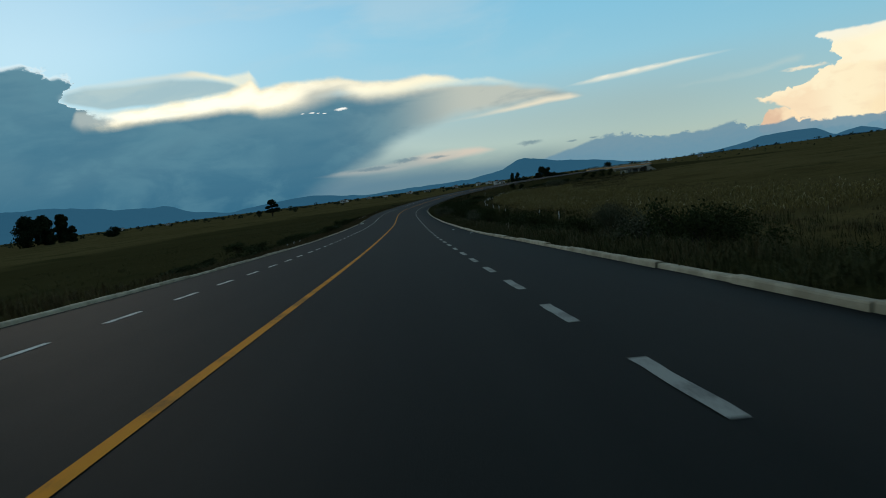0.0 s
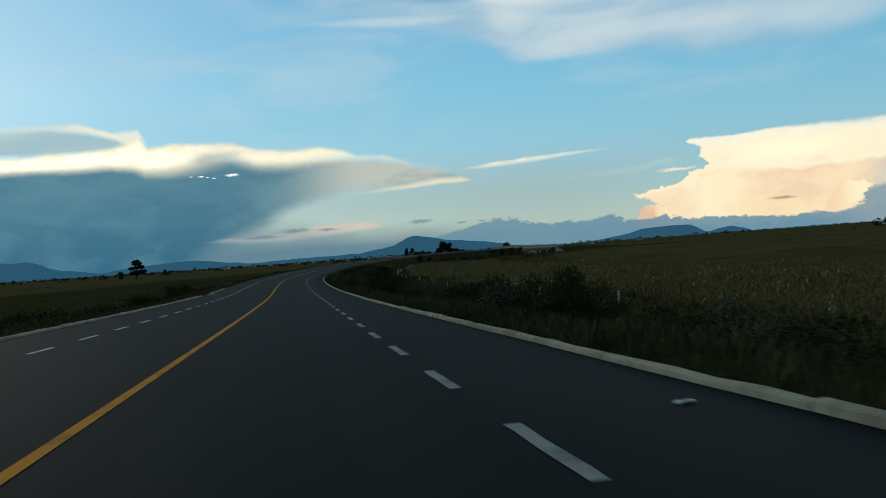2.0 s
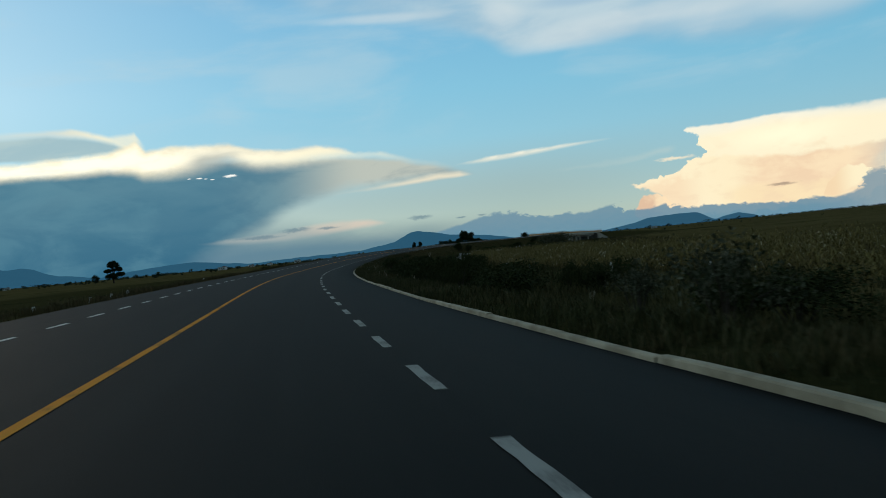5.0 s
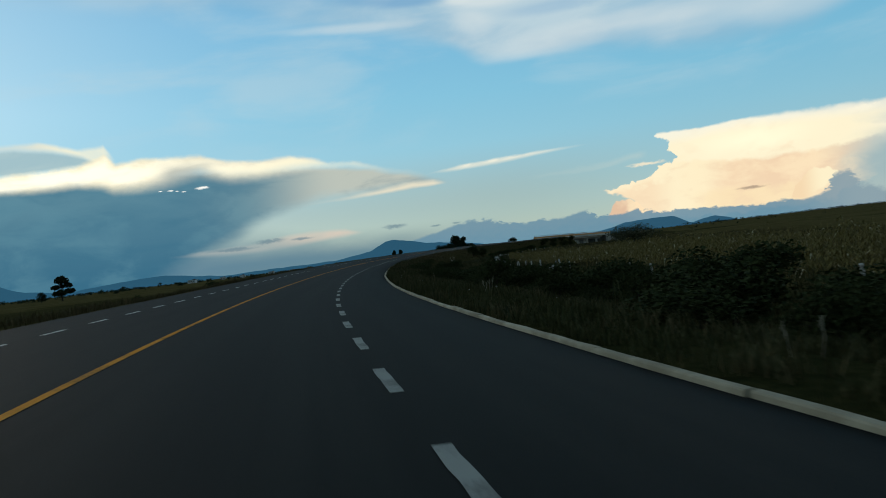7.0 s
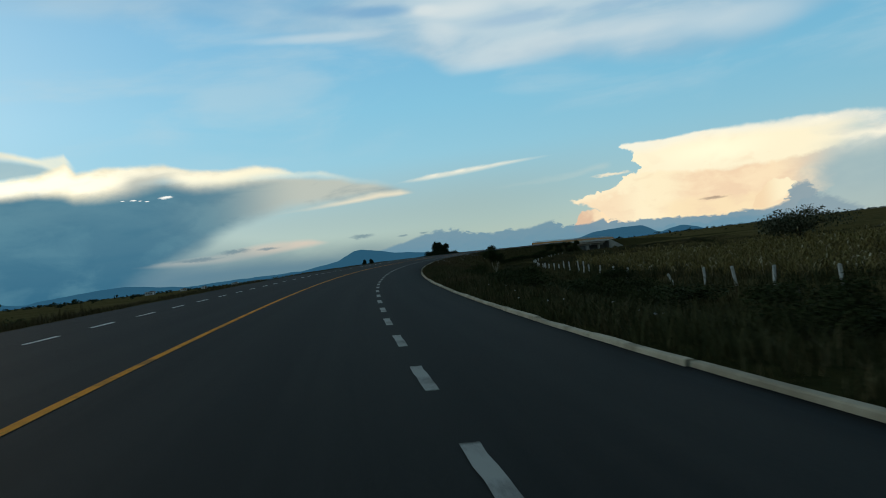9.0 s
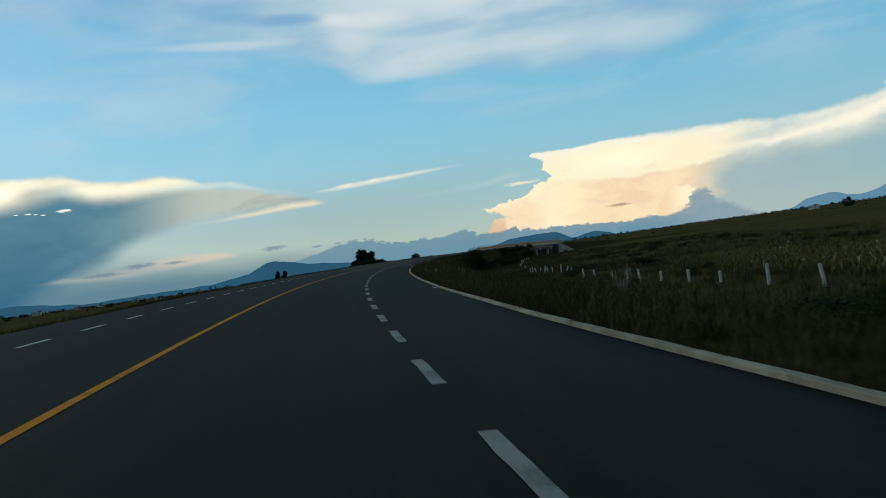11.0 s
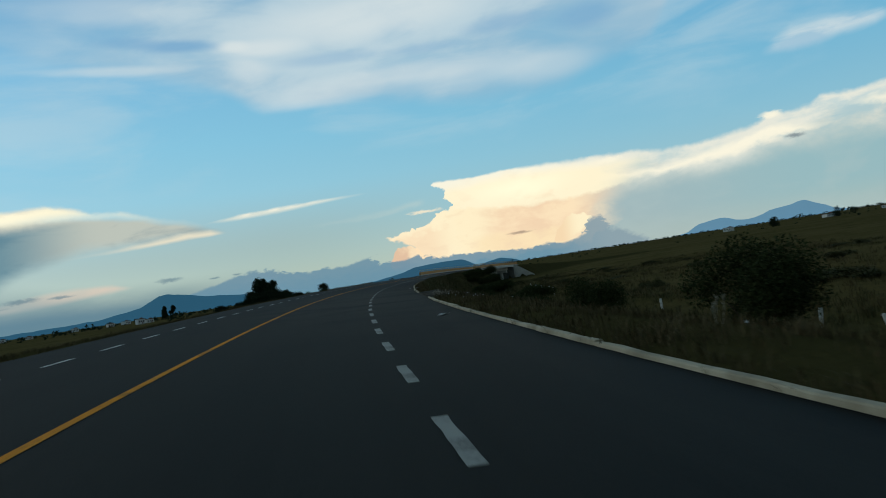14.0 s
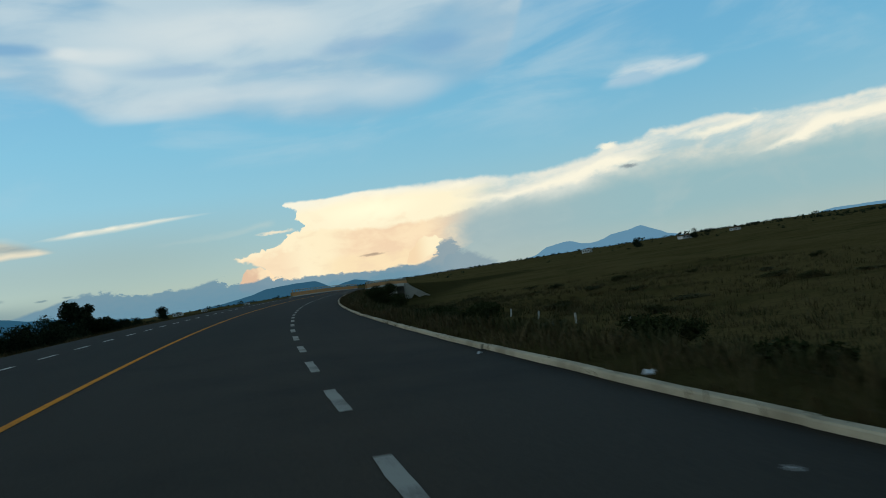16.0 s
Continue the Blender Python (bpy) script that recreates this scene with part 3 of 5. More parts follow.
MAT_ORANGE = material("orange_painted_parapet", (0.72, 0.34, 0.12), 0.8, (0.55, 0.29, 0.13), 0.5, 8.0, 0.6, 0.3)
MAT_POST = material("whitewashed_post", (0.78, 0.76, 0.70), 0.9, (0.42, 0.40, 0.35), 3.0, 30.0, 0.7, 0.3, random_tint=0.3)
MAT_BARK = material("bark", (0.07, 0.055, 0.04), 0.95, (0.03, 0.025, 0.02), 5.0, 40.0, 0.8, 0.6)
MAT_WALL = material("white_house_wall", (0.72, 0.71, 0.68), 0.85, (0.5, 0.48, 0.45), 0.5, 8.0, 0.5, 0.1)
MAT_ROOF = material("house_roof", (0.22, 0.12, 0.09), 0.85, (0.14, 0.09, 0.07), 0.8, 10.0, 0.6, 0.2)
MAT_DARK = material("dark_window", (0.03, 0.035, 0.04), 0.3, (0.02, 0.02, 0.025), 1.0, 8.0, 0.5, 0.0)
MAT_LEAF = leafy("shrub_leaves", (0.020, 0.028, 0.010), (0.062, 0.070, 0.025))
MAT_LEAF_GREY = leafy("grey_green_leaves", (0.034, 0.040, 0.020), (0.150, 0.146, 0.092))
MAT_CROWN = leafy("tree_leaves", (0.012, 0.022, 0.012), (0.035, 0.050, 0.024))
MAT_GRASS = leafy("verge_grass", (0.062, 0.048, 0.022), (0.098, 0.073, 0.033), (0.145, 0.103, 0.050))
MAT_MAIZE = leafy("drying_maize", (0.125, 0.102, 0.034), (0.260, 0.190, 0.066), (0.58, 0.49, 0.32), 0.86)
MAT_TUFT = leafy("field_tufts", (0.044, 0.040, 0.015), (0.090, 0.074, 0.028), (0.15, 0.11, 0.05))
MAT_WEED = leafy("dark_verge_weeds", (0.034, 0.038, 0.015), (0.088, 0.083, 0.033), (0.125, 0.098, 0.046))
MAT_RUBBLE = material("rubble", (0.44, 0.37, 0.28), 0.95, (0.13, 0.10, 0.07), 3.0, 30.0, 0.7, 0.5, random_tint=0.5)
MAT_LITTER = material("pale_litter", (0.66, 0.66, 0.64), 0.6, (0.45, 0.44, 0.42), 6.0, 40.0, 0.5, 0.2)
MAT_DIRT = material("dusty_track_soil", (0.068, 0.048, 0.028), 0.98, (0.022, 0.019, 0.010), 1.1, 14.0, 1.0, 0.9, distance=0.12)
MAT_PALE = leafy("dry_pale_plants", (0.22, 0.19, 0.13), (0.42, 0.37, 0.27))


def field_material():
    m = bpy.data.materials.new("field_ground")
    m.use_nodes = True
    N = Net(m.node_tree)
    b = m.node_tree.nodes["Principled BSDF"]
    b.inputs["Roughness"].default_value = 0.95
    b.inputs["Specular IOR Level"].default_value = 0.0
    p = N.node("ShaderNodeTexCoord").outputs["Object"]
    wide, mid, fine = N.noise(p, 0.012, 5.0, 0.6), N.noise(p, 0.11, 6.0, 0.62), N.noise(p, 2.6, 5.0, 0.7)
    col = N.mix(N.step(mid, 0.35, 0.65), (0.096, 0.072, 0.026, 1), (0.128, 0.096, 0.036, 1))
    col = N.mix(N.step(wide, 0.42, 0.60, 0.0, 0.7), col, (0.140, 0.106, 0.042, 1))
    col = N.mix(N.step(fine, 0.42, 0.7, 0.0, 0.45), col, (0.026, 0.022, 0.010, 1))
    clump = N.step(N.noise(p, 0.045, 6.0, 0.62), 0.53, 0.66, 0.0, 0.7)
    col = N.mix(clump, col, (0.046, 0.045, 0.016, 1))
    weedy = N.node("ShaderNodeAttribute")
    weedy.attribute_name = "verge"
    dark = N.mix(N.step(fine, 0.3, 0.7), (0.022, 0.024, 0.009, 1), (0.044, 0.040, 0.015, 1))
    col = N.mix(N.mul(weedy.outputs["Fac"], N.step(mid, 0.2, 0.5, 0.55, 1.0)), col, dark)
    N.put(b.inputs["Base Color"], col)
    bm = N.node("ShaderNodeBump")
    bm.inputs["Strength"].default_value, bm.inputs["Distance"].default_value = 0.8, 0.25
    N.put(bm.inputs["Height"], N.add(fine, N.mul(mid, 2.0)))
    N.put(b.inputs["Normal"], bm.outputs[0])
    return m


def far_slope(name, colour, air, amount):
    """Wooded slopes kilometres away: dull relief, with the blue air before them painted as a glow."""
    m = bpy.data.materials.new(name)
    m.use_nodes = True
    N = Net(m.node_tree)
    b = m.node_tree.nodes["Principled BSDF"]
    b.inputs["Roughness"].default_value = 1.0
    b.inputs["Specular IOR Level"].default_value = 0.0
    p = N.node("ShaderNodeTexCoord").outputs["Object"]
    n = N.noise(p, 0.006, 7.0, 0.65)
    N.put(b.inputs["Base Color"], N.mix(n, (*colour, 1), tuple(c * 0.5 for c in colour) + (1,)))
    # emission stands in for the air's haze; the slopes themselves give no light
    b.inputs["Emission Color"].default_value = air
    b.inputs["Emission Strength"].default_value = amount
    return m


MAT_FIELD = field_material()
MAT_HILL = far_slope("hillside_haze_glow", (0.03, 0.045, 0.045), lin(42, 88, 114), 0.85)
MAT_HILL_NEAR = far_slope("near_hillside_haze_glow", (0.03, 0.045, 0.04), lin(46, 90, 116), 0.82)
MAT_MOUNTAIN = far_slope("far_mountain_haze_glow", (0.03, 0.05, 0.05), lin(96, 138, 164), 0.95)

# ---------------------------------------------------------------- the road's line: curvature, grade and bank along its length
KNOT = [-30, 20, 60, 100, 140, 180, 220, 260, 300, 340, 380, 430, 500]
CURVE = [1.3, -0.11, 0.288, -0.452, 0.701, 2.665, 1.858, 2.193, 2.242, 1.92, 2.359, 1.5, 2.3]
GRADE = [-4.537, -3.432, -2.268, -1.497, 0.43, 0.506, 1.357, 1.748, 1.429, 1.311, 0.96, 0.45, 0.35]
BANK = [2.777, 1.837, 1.608, 2.801, 2.87, 2.71, 3.369, 3.489, 3.071, 2.907, 2.874, 3.284, 2.6]
LS = np.arange(-80.0, 760.0, 2.0)
I0 = int(np.argmin(abs(LS)))
L_TH = radians(-2.566) + np.cumsum(np.interp(LS, KNOT, CURVE) * 1e-3) * 2.0
L_TH = L_TH - (L_TH[I0] - radians(-2.566))
L_X, L_Y = np.cumsum(np.sin(L_TH)) * 2.0, np.cumsum(np.cos(L_TH)) * 2.0
L_Z = np.cumsum(np.interp(LS, KNOT + [560, 640], GRADE + [-2.6, -4.5]) * 1e-2) * 2.0
L_X, L_Y, L_Z = L_X - L_X[I0], L_Y - L_Y[I0], L_Z - L_Z[I0]
L_B = np.radians(np.interp(LS, KNOT, BANK))
KERB_R, KERB_L = 5.98, -5.6       # road-side faces of the kerbs, from the centre line
BRIDGE_A, BRIDGE_B = 488.0, 550.0
LANE = 3.5
PERIOD = 3.68


def road(s, lat, up=0.0):
    """The point of the road's surface at s metres along and lat metres right of the centre line."""
    x, y, z, th, b = (float(np.interp(s, LS, a)) for a in (L_X, L_Y, L_Z, L_TH, L_B))
    cb, sb = math.cos(b), math.sin(b)
    return Vector((x + lat * math.cos(th) * cb + up * math.cos(th) * sb, y - lat * math.sin(th) * cb - up * math.sin(th) * sb, z - lat * sb + up * cb))


def heading(s):
    return float(np.interp(s, LS, L_TH))


BASE_S = [-300, -80, 0, 60, 140, 220, 300, 380, 460, 560, 760]
BASE_Z = [0.0, -1.0, -2.4, -4.0, -4.2, -4.0, -3.55, -3.4, -3.5, -3.7, -3.8]


def terrain(px, py):
    """Ground height at arrays of places: the plain, the embankment and the bed under the road."""
    px, py = np.asarray(px, float).ravel(), np.asarray(py, float).ravel()
    out = np.empty(len(px))
    for i in range(0, len(px), 4000):
        x, y = px[i:i + 4000], py[i:i + 4000]
        dx, dy = x[:, None] - L_X[None, :], y[:, None] - L_Y[None, :]
        j = (dx * dx + dy * dy).argmin(1)
        th, ddx, ddy = L_TH[j], x - L_X[j], y - L_Y[j]
        ahead = ddx * np.sin(th) + ddy * np.cos(th)
        s = LS[j] + np.clip(ahead, -1.0, 1.0)
        lat = ddx * np.cos(th) - ddy * np.sin(th)
        away = np.sqrt(ddx ** 2 + ddy ** 2)
        lat = np.where(away > 60, np.sign(lat) * away, lat)
        zc, bank = np.interp(s, LS, L_Z), np.interp(s, LS, L_B)
        lo, hi = KERB_L - 0.15, KERB_R + 0.15
        edge = zc - np.clip(lat, lo, hi) * np.sin(bank)
        base = np.interp(s, BASE_S, BASE_Z)
        far = np.clip((away - 60) / 240, 0, 1)
        base = base * (1 - far) + far * -3.4
        d = np.maximum(np.where(lat > 0, lat - hi, lo - lat), 0)
        steep = np.where(lat > 0, np.interp(s, [335, 356], [1.0, 0.45]), 1.0)
        width = (3.0 + 2.4 * np.abs(edge - base)) * steep
        k = np.clip((d - 0.8) / width, 0, 1)
        k = k * k * (3 - 2 * k)
        z = edge * (1 - k) + base * k
        rough = np.clip(d / 4, 0, 1)
        z += rough * (0.12 * np.sin(x * 0.9 + 1.3 * np.sin(y * 0.37)) * np.sin(y * 0.7 + x * 0.21) + 0.25 * np.sin(x * 0.13 + 2) * np.sin(y * 0.11))
        z -= np.where(d <= 0.0, 0.09, 0.02)
        gap = (s > BRIDGE_A + 6) & (s < BRIDGE_B - 6) & (away < 40)
        z = np.where(gap, -3.8, z)
        z += np.where(lat < 0, np.clip(0.005 * (away - 60), 0, 12), 0)
        out[i:i + 4000] = z
    return out


def ground_at(x, y):
    return float(terrain([x], [y])[0])


def beside(s, lat, sink=0.0):
    """A place on the ground at s along and lat beside the road."""
    p = road(s, lat)
    return Vector((p.x, p.y, ground_at(p.x, p.y) - sink))


# ---------------------------------------------------------------- mesh helpers


def mesh_of(name, verts, faces, mat, smooth=False):
    me = bpy.data.meshes.new(name)
    me.from_pydata([tuple(v) for v in verts], [], faces)
    me.materials.append(mat)
    if smooth:
        me.shade_smooth()
    me.update()
    return me


def part(name, bm, mat, parent, label=""):
    """Links a bmesh as one mesh under a thing or part."""
    me = bpy.data.meshes.new(name)
    bm.to_mesh(me)
    bm.free()
    me.materials.append(mat)
    ob = new(name, me)
    ob.parent = parent
    if label:
        ob["label"] = label
    return ob


def piece(name, me, parent, m=None):
    ob = new(name, me)
    ob.parent = parent
    if m is not None:
        ob.matrix_local = m
    return ob


def box(bm, size, centre, bevel=0.0, rot=None):
    r = bmesh.ops.create_cube(bm, size=1.0)
    m = Matrix.Translation(centre) @ (rot or Matrix()) @ Matrix.Diagonal((*size, 1))
    bmesh.ops.transform(bm, matrix=m, verts=r["verts"])
    if bevel:
        edges = list({e for v in r["verts"] for e in v.link_edges})
        bmesh.ops.bevel(bm, geom=edges, offset=bevel, segments=2, affect="EDGES")
    return bm


def thing(name, at, label, category, group="", kind="", turn=0.0):
    ob = new(name)
    ob.empty_display_size = 0.2
    ob.matrix_world = pose(at[0], at[1], at[2], 0, 0, turn)
    return tagged(ob, label, category, group, kind)


def tube(bm, points, radii, sides=6):
    """A tapered tube along points."""
    rings = []
    for i, (p, r) in enumerate(zip(points, radii)):
        a = points[min(i + 1, len(points) - 1)] - points[max(i - 1, 0)]
        q = a.to_track_quat("Z", "Y")
        rings.append([bm.verts.new(p + q @ Vector((r * math.cos(2 * math.pi * k / sides), r * math.sin(2 * math.pi * k / sides), 0))) for k in range(sides)])
    for a, b in zip(rings, rings[1:]):
        for k in range(sides):
            bm.faces.new((a[k], a[(k + 1) % sides], b[(k + 1) % sides], b[k]))
    bm.faces.new(rings[-1])
    bm.faces.new(rings[0][::-1])


def leaf_mesh(name, blobs, count, size, mat, seed, hollow=0.55, droop=0.0):
    """Many small folded leaves in uneven ellipsoid clumps: blobs are (centre, radii)."""
    r = random.Random(seed)
    verts, faces = [], []
    vol = [b[1][0] * b[1][1] * b[1][2] for b in blobs]
    for _ in range(count):
        c, rad = r.choices(blobs, vol)[0]
        d = Vector((r.gauss(0, 1), r.gauss(0, 1), r.gauss(0, 1))).normalized() * (hollow + (1.08 - hollow) * r.random() ** 0.7)
        p = Vector(c) + Vector((d.x * rad[0], d.y * rad[1], d.z * rad[2]))
        s = size * r.uniform(0.5, 1.4)
        q = Euler((r.uniform(-1.2, 1.2) - droop, r.uniform(-1.2, 1.2), r.uniform(0, 6.28))).to_matrix()
        n = len(verts)
        for v in ((-0.5, 0, 0), (0, -0.32, 0.10), (0.6, 0, 0), (0, 0.32, 0.10)):
            verts.append(p + q @ (Vector(v) * s))
        faces += [(n, n + 1, n + 2), (n, n + 2, n + 3)]
    return mesh_of(name, verts, faces, mat)


# ---------------------------------------------------------------- ground, road and its markings


def build_ground():
    def axis(fine_lo, fine_hi, step, reach):
        a = list(np.arange(fine_lo, fine_hi + step, step))
        hi, lo, g = a[-1], a[0], step
        while hi < reach:
            g *= 1.22
            hi += g
            a.append(min(hi, reach))
        g = step
        while lo > -reach:
            g *= 1.22
            lo -= g
            a.insert(0, max(lo, -reach))
        return np.array(a)

    xs, ys = axis(-40.0, 190.0, 1.6, 4900.0), axis(-30.0, 560.0, 1.8, 4900.0)
    gx, gy = np.meshgrid(xs, ys)
    z = terrain(gx, gy)
    nx, ny = len(xs), len(ys)
    verts = np.stack([gx.ravel(), gy.ravel(), z], 1)
    faces = [(j * nx + i, j * nx + i + 1, (j + 1) * nx + i + 1, (j + 1) * nx + i) for j in range(ny - 1) for i in range(nx - 1)]
    me = mesh_of("ground", verts.tolist(), faces, MAT_FIELD, True)
    away = np.concatenate([((gx.ravel()[i:i + 4000, None] - L_X) ** 2 + (gy.ravel()[i:i + 4000, None] - L_Y) ** 2).min(1) for i in range(0, gx.size, 4000)]) ** 0.5
    weeds = np.clip((np.where(gx.ravel() > np.interp(gy.ravel(), L_Y, L_X), 20.5, 95.0) - away) / 8, 0, 1) * np.where(gx.ravel() > np.interp(gy.ravel(), L_Y, L_X), np.clip((330 - gy.ravel()) / 110, 0.6, 1), 0.68)
    me.attributes.new("verge", "FLOAT", "POINT").data.foreach_set("value", weeds.astype(np.float32))
    ob = new("ground", me)
    tagged(ob, "brownish green fields and grassy verges on a wide plain", "ground", kind="structure")


build_ground()


def build_road():
    cols = [KERB_L - 0.1, -3.5, -1.75, 0.0, 1.75, 3.5, KERB_R + 0.1]
    ss = [s for s in LS if -70 <= s <= 740]
    verts, uvs, faces = [], [], []
    for s in ss:
        for lat in cols:
            verts.append(road(s, lat))
            uvs.append((lat, s))
        verts.append(road(s, cols[-1], -0.25))
        uvs.append((cols[-1], s))
    w = len(cols) + 1
    for i in range(len(ss) - 1):
        for k in range(w - 1):
            a = i * w + k
            faces.append((a, a + 1, a + w + 1, a + w))
    me = mesh_of("road", verts, faces, MAT_ASPHALT, True)
    layer = me.uv_layers.new(name="lane")
    for loop in me.loops:
        layer.data[loop.index].uv = uvs[loop.vertex_index]
    return tagged(new("road", me), "dark two-lane asphalt highway curving between kerbs", "road", kind="structure")


ROAD = build_road()


def build_centre_line():
    ss = [s for s in np.arange(-60, 700, 2.0)]
    verts, faces = [], []
    for i, s in enumerate(ss):
        verts += [road(s, -0.065, 0.006), road(s, 0.065, 0.006)]
        if i:
            a = 2 * i
            faces.append((a - 2, a - 1, a + 1, a))
    ob = new("centre_line", mesh_of("centre_line", verts, faces, MAT_YELLOW))
    ob.parent = ROAD
    ob["label"] = "continuous worn yellow centre line"


build_centre_line()


def surface_matrix(s, lat, up=0.0):
    p, th, b = road(s, lat, up), heading(s), float(np.interp(s, LS, L_B))
    g = float(np.interp(s, KNOT, GRADE)) * 1e-2
    return Matrix.Translation(p) @ Euler((math.atan(g), b, -th)).to_matrix().to_4x4()


def build_dashes():
    r = random.Random(3)
    shapes = []
    for k in range(10):
        half, w = 0.84 + r.uniform(-0.05, 0.05), 0.066 if k < 5 else 0.062
        rim = []
        for i in range(7):
            rim.append((w + r.uniform(-0.008, 0.008), -half + 2 * half * i / 6, 0))
        for i in range(7):
            rim.append((-w + r.uniform(-0.008, 0.008), half - 2 * half * i / 6, 0))
        shapes.append(mesh_of("lane_dash", rim, [tuple(range(14))], MAT_WHITE if k < 5 else MAT_WHITE_LEFT))
    k = -8
    while True:
        s = DASH_START + k * PERIOD
        if s > 470:
            break
        for lat in (LANE, float(np.interp(s, [0, 15, 60, 150], [-3.05, -3.12, -3.32, -3.45]))):
            piece("lane_dash", r.choice(shapes[:5] if lat > 0 else shapes[5:]), ROAD, surface_matrix(s + (0.0 if lat > 0 else 1.2), lat + r.uniform(-0.015, 0.015), 0.006))
        k += 1


DASH_START = 0.6


def build_kerb(name, lat, side, spans):
    """A row of cast kerb lengths; each has a sloping face, a rounded top and a rough break at its ends."""
    r = random.Random(11 if side > 0 else 12)
    row = thing(name, (0, 0, 0), "pale weathered concrete kerb along the road's shoulder", "kerb", kind="structure")
    for a, b in spans:
        s = a
        while s < b - 0.5:
            n = min(r.choice((3.0, 3.0, 4.0, 6.0)), b - s)
            dy, dz = r.uniform(-0.018, 0.018), r.uniform(-0.012, 0.012)
            profile = [(0.0, -0.06), (0.012, 0.046 + dz), (0.024, 0.060 + dz), (0.105, 0.062 + dz), (0.12, 0.046 + dz), (0.125, -0.1)]
            verts, faces, steps = [], [], max(3, int(n / 0.75))
            for i in range(steps + 1):
                q = s + 0.012 + (n - 0.024) * i / steps
                drop = 0.0
                if a > -50:
                    drop = 0.05 * (1 - min((q - a) / 1.6, 1))
                rough, sway = r.uniform(-0.007, 0.007), r.uniform(-0.008, 0.008)
                for (o, h) in profile:
                    near = (0.35 * max(0.0, 1 - q / 40) if q > -1 else 0.0) if side < 0 else -float(np.interp(q, [2, 10, 28, 40, 90, 100, 165, 196], [0.20, 0.03, 0.03, 0.22, 0.23, 0.08, 0.11, 0.0]))
                    big = float(np.interp(q, [100, 160], [1.4, 1.0])) if side > 0 else 1.25
                    verts.append(road(q, lat + near + side * (o * big + dy + sway), (h + rough) * (big if h > 0 else 1.0) - (drop * big if h > 0 else 0)))
            w = len(profile)
            for i in range(steps):
                for k in range(w - 1):
                    f = (i * w + k, i * w + k + 1, (i + 1) * w + k + 1, (i + 1) * w + k)
                    faces.append(f if side < 0 else f[::-1])
            faces += [tuple(range(w)), tuple(range(steps * w, steps * w + w))[::-1]]
            piece("kerb_stone", mesh_of("kerb_stone", verts, faces, MAT_KERB), row)
            s += n


# ---------------------------------------------------------------- distance: hills and far trees


def build_hills(name, crest, dist, mat, label, seed, r0=(10.0, 120.0)):
    """A ridge whose crest passes over (azimuth, elevation), modelled in depth with spurs and gullies."""
    r0 = Vector((*r0, 0.0))
    az = [c[0] for c in crest]
    verts, faces = [], []
    n, depth = int((az[-1] - az[0]) / 0.25), 14
    for i in range(n + 1):
        a = az[0] + (az[-1] - az[0]) * i / n
        e = float(np.interp(a, az, [c[1] for c in crest]))
        top = max(math.tan(radians(e)) * dist + 3.0, 0.0)
        for k in range(depth):
            u = k / (depth - 4)
            rr = dist - (1 - u) * dist * 0.14
            rise = max(0.0, 1 - abs(1 - u)) ** 1.25
            q = Vector((math.sin(radians(a)) * rr, math.cos(radians(a)) * rr, 0))
            rough = noise.fractal(q * 0.006 + Vector((seed, 0, 0)), 1.0, 2.0, 5)
            h = top * rise * (1 + 0.22 * rough * (1 - rise ** 3)) + (5 + 0.05 * top) * rough * rise
            verts.append((r0.x + q.x, r0.y + q.y, -4.0 + h))
    for i in range(n):
        for k in range(depth - 1):
            a = i * depth + k
            faces.append((a, a + depth, a + depth + 1, a + 1))
    tagged(new(name, mesh_of(name, verts, faces, mat, True)), label, "hills", kind="structure")


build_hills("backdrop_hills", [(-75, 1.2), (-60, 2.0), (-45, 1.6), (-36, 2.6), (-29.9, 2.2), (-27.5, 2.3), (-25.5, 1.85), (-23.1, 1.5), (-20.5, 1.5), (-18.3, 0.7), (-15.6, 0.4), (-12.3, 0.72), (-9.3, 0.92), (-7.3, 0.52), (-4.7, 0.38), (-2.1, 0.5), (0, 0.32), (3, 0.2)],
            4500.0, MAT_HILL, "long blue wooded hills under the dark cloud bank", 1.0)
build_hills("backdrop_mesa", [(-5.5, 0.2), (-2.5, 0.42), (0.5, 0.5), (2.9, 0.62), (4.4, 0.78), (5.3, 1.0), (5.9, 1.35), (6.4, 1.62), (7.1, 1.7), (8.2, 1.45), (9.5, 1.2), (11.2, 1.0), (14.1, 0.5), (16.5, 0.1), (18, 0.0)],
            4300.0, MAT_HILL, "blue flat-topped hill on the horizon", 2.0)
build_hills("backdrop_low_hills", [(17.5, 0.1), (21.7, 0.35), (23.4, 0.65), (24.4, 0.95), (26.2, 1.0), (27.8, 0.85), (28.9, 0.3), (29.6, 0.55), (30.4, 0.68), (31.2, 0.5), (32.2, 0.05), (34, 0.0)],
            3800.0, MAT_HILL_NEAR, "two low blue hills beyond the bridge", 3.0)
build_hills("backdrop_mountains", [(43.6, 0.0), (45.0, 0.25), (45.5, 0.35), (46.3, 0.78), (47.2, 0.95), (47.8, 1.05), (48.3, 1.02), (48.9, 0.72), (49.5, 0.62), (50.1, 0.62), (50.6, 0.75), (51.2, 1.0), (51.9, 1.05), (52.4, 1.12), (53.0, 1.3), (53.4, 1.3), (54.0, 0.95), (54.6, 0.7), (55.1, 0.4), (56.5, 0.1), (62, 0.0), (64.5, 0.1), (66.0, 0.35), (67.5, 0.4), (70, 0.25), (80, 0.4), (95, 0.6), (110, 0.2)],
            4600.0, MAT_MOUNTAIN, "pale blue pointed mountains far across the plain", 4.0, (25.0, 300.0))

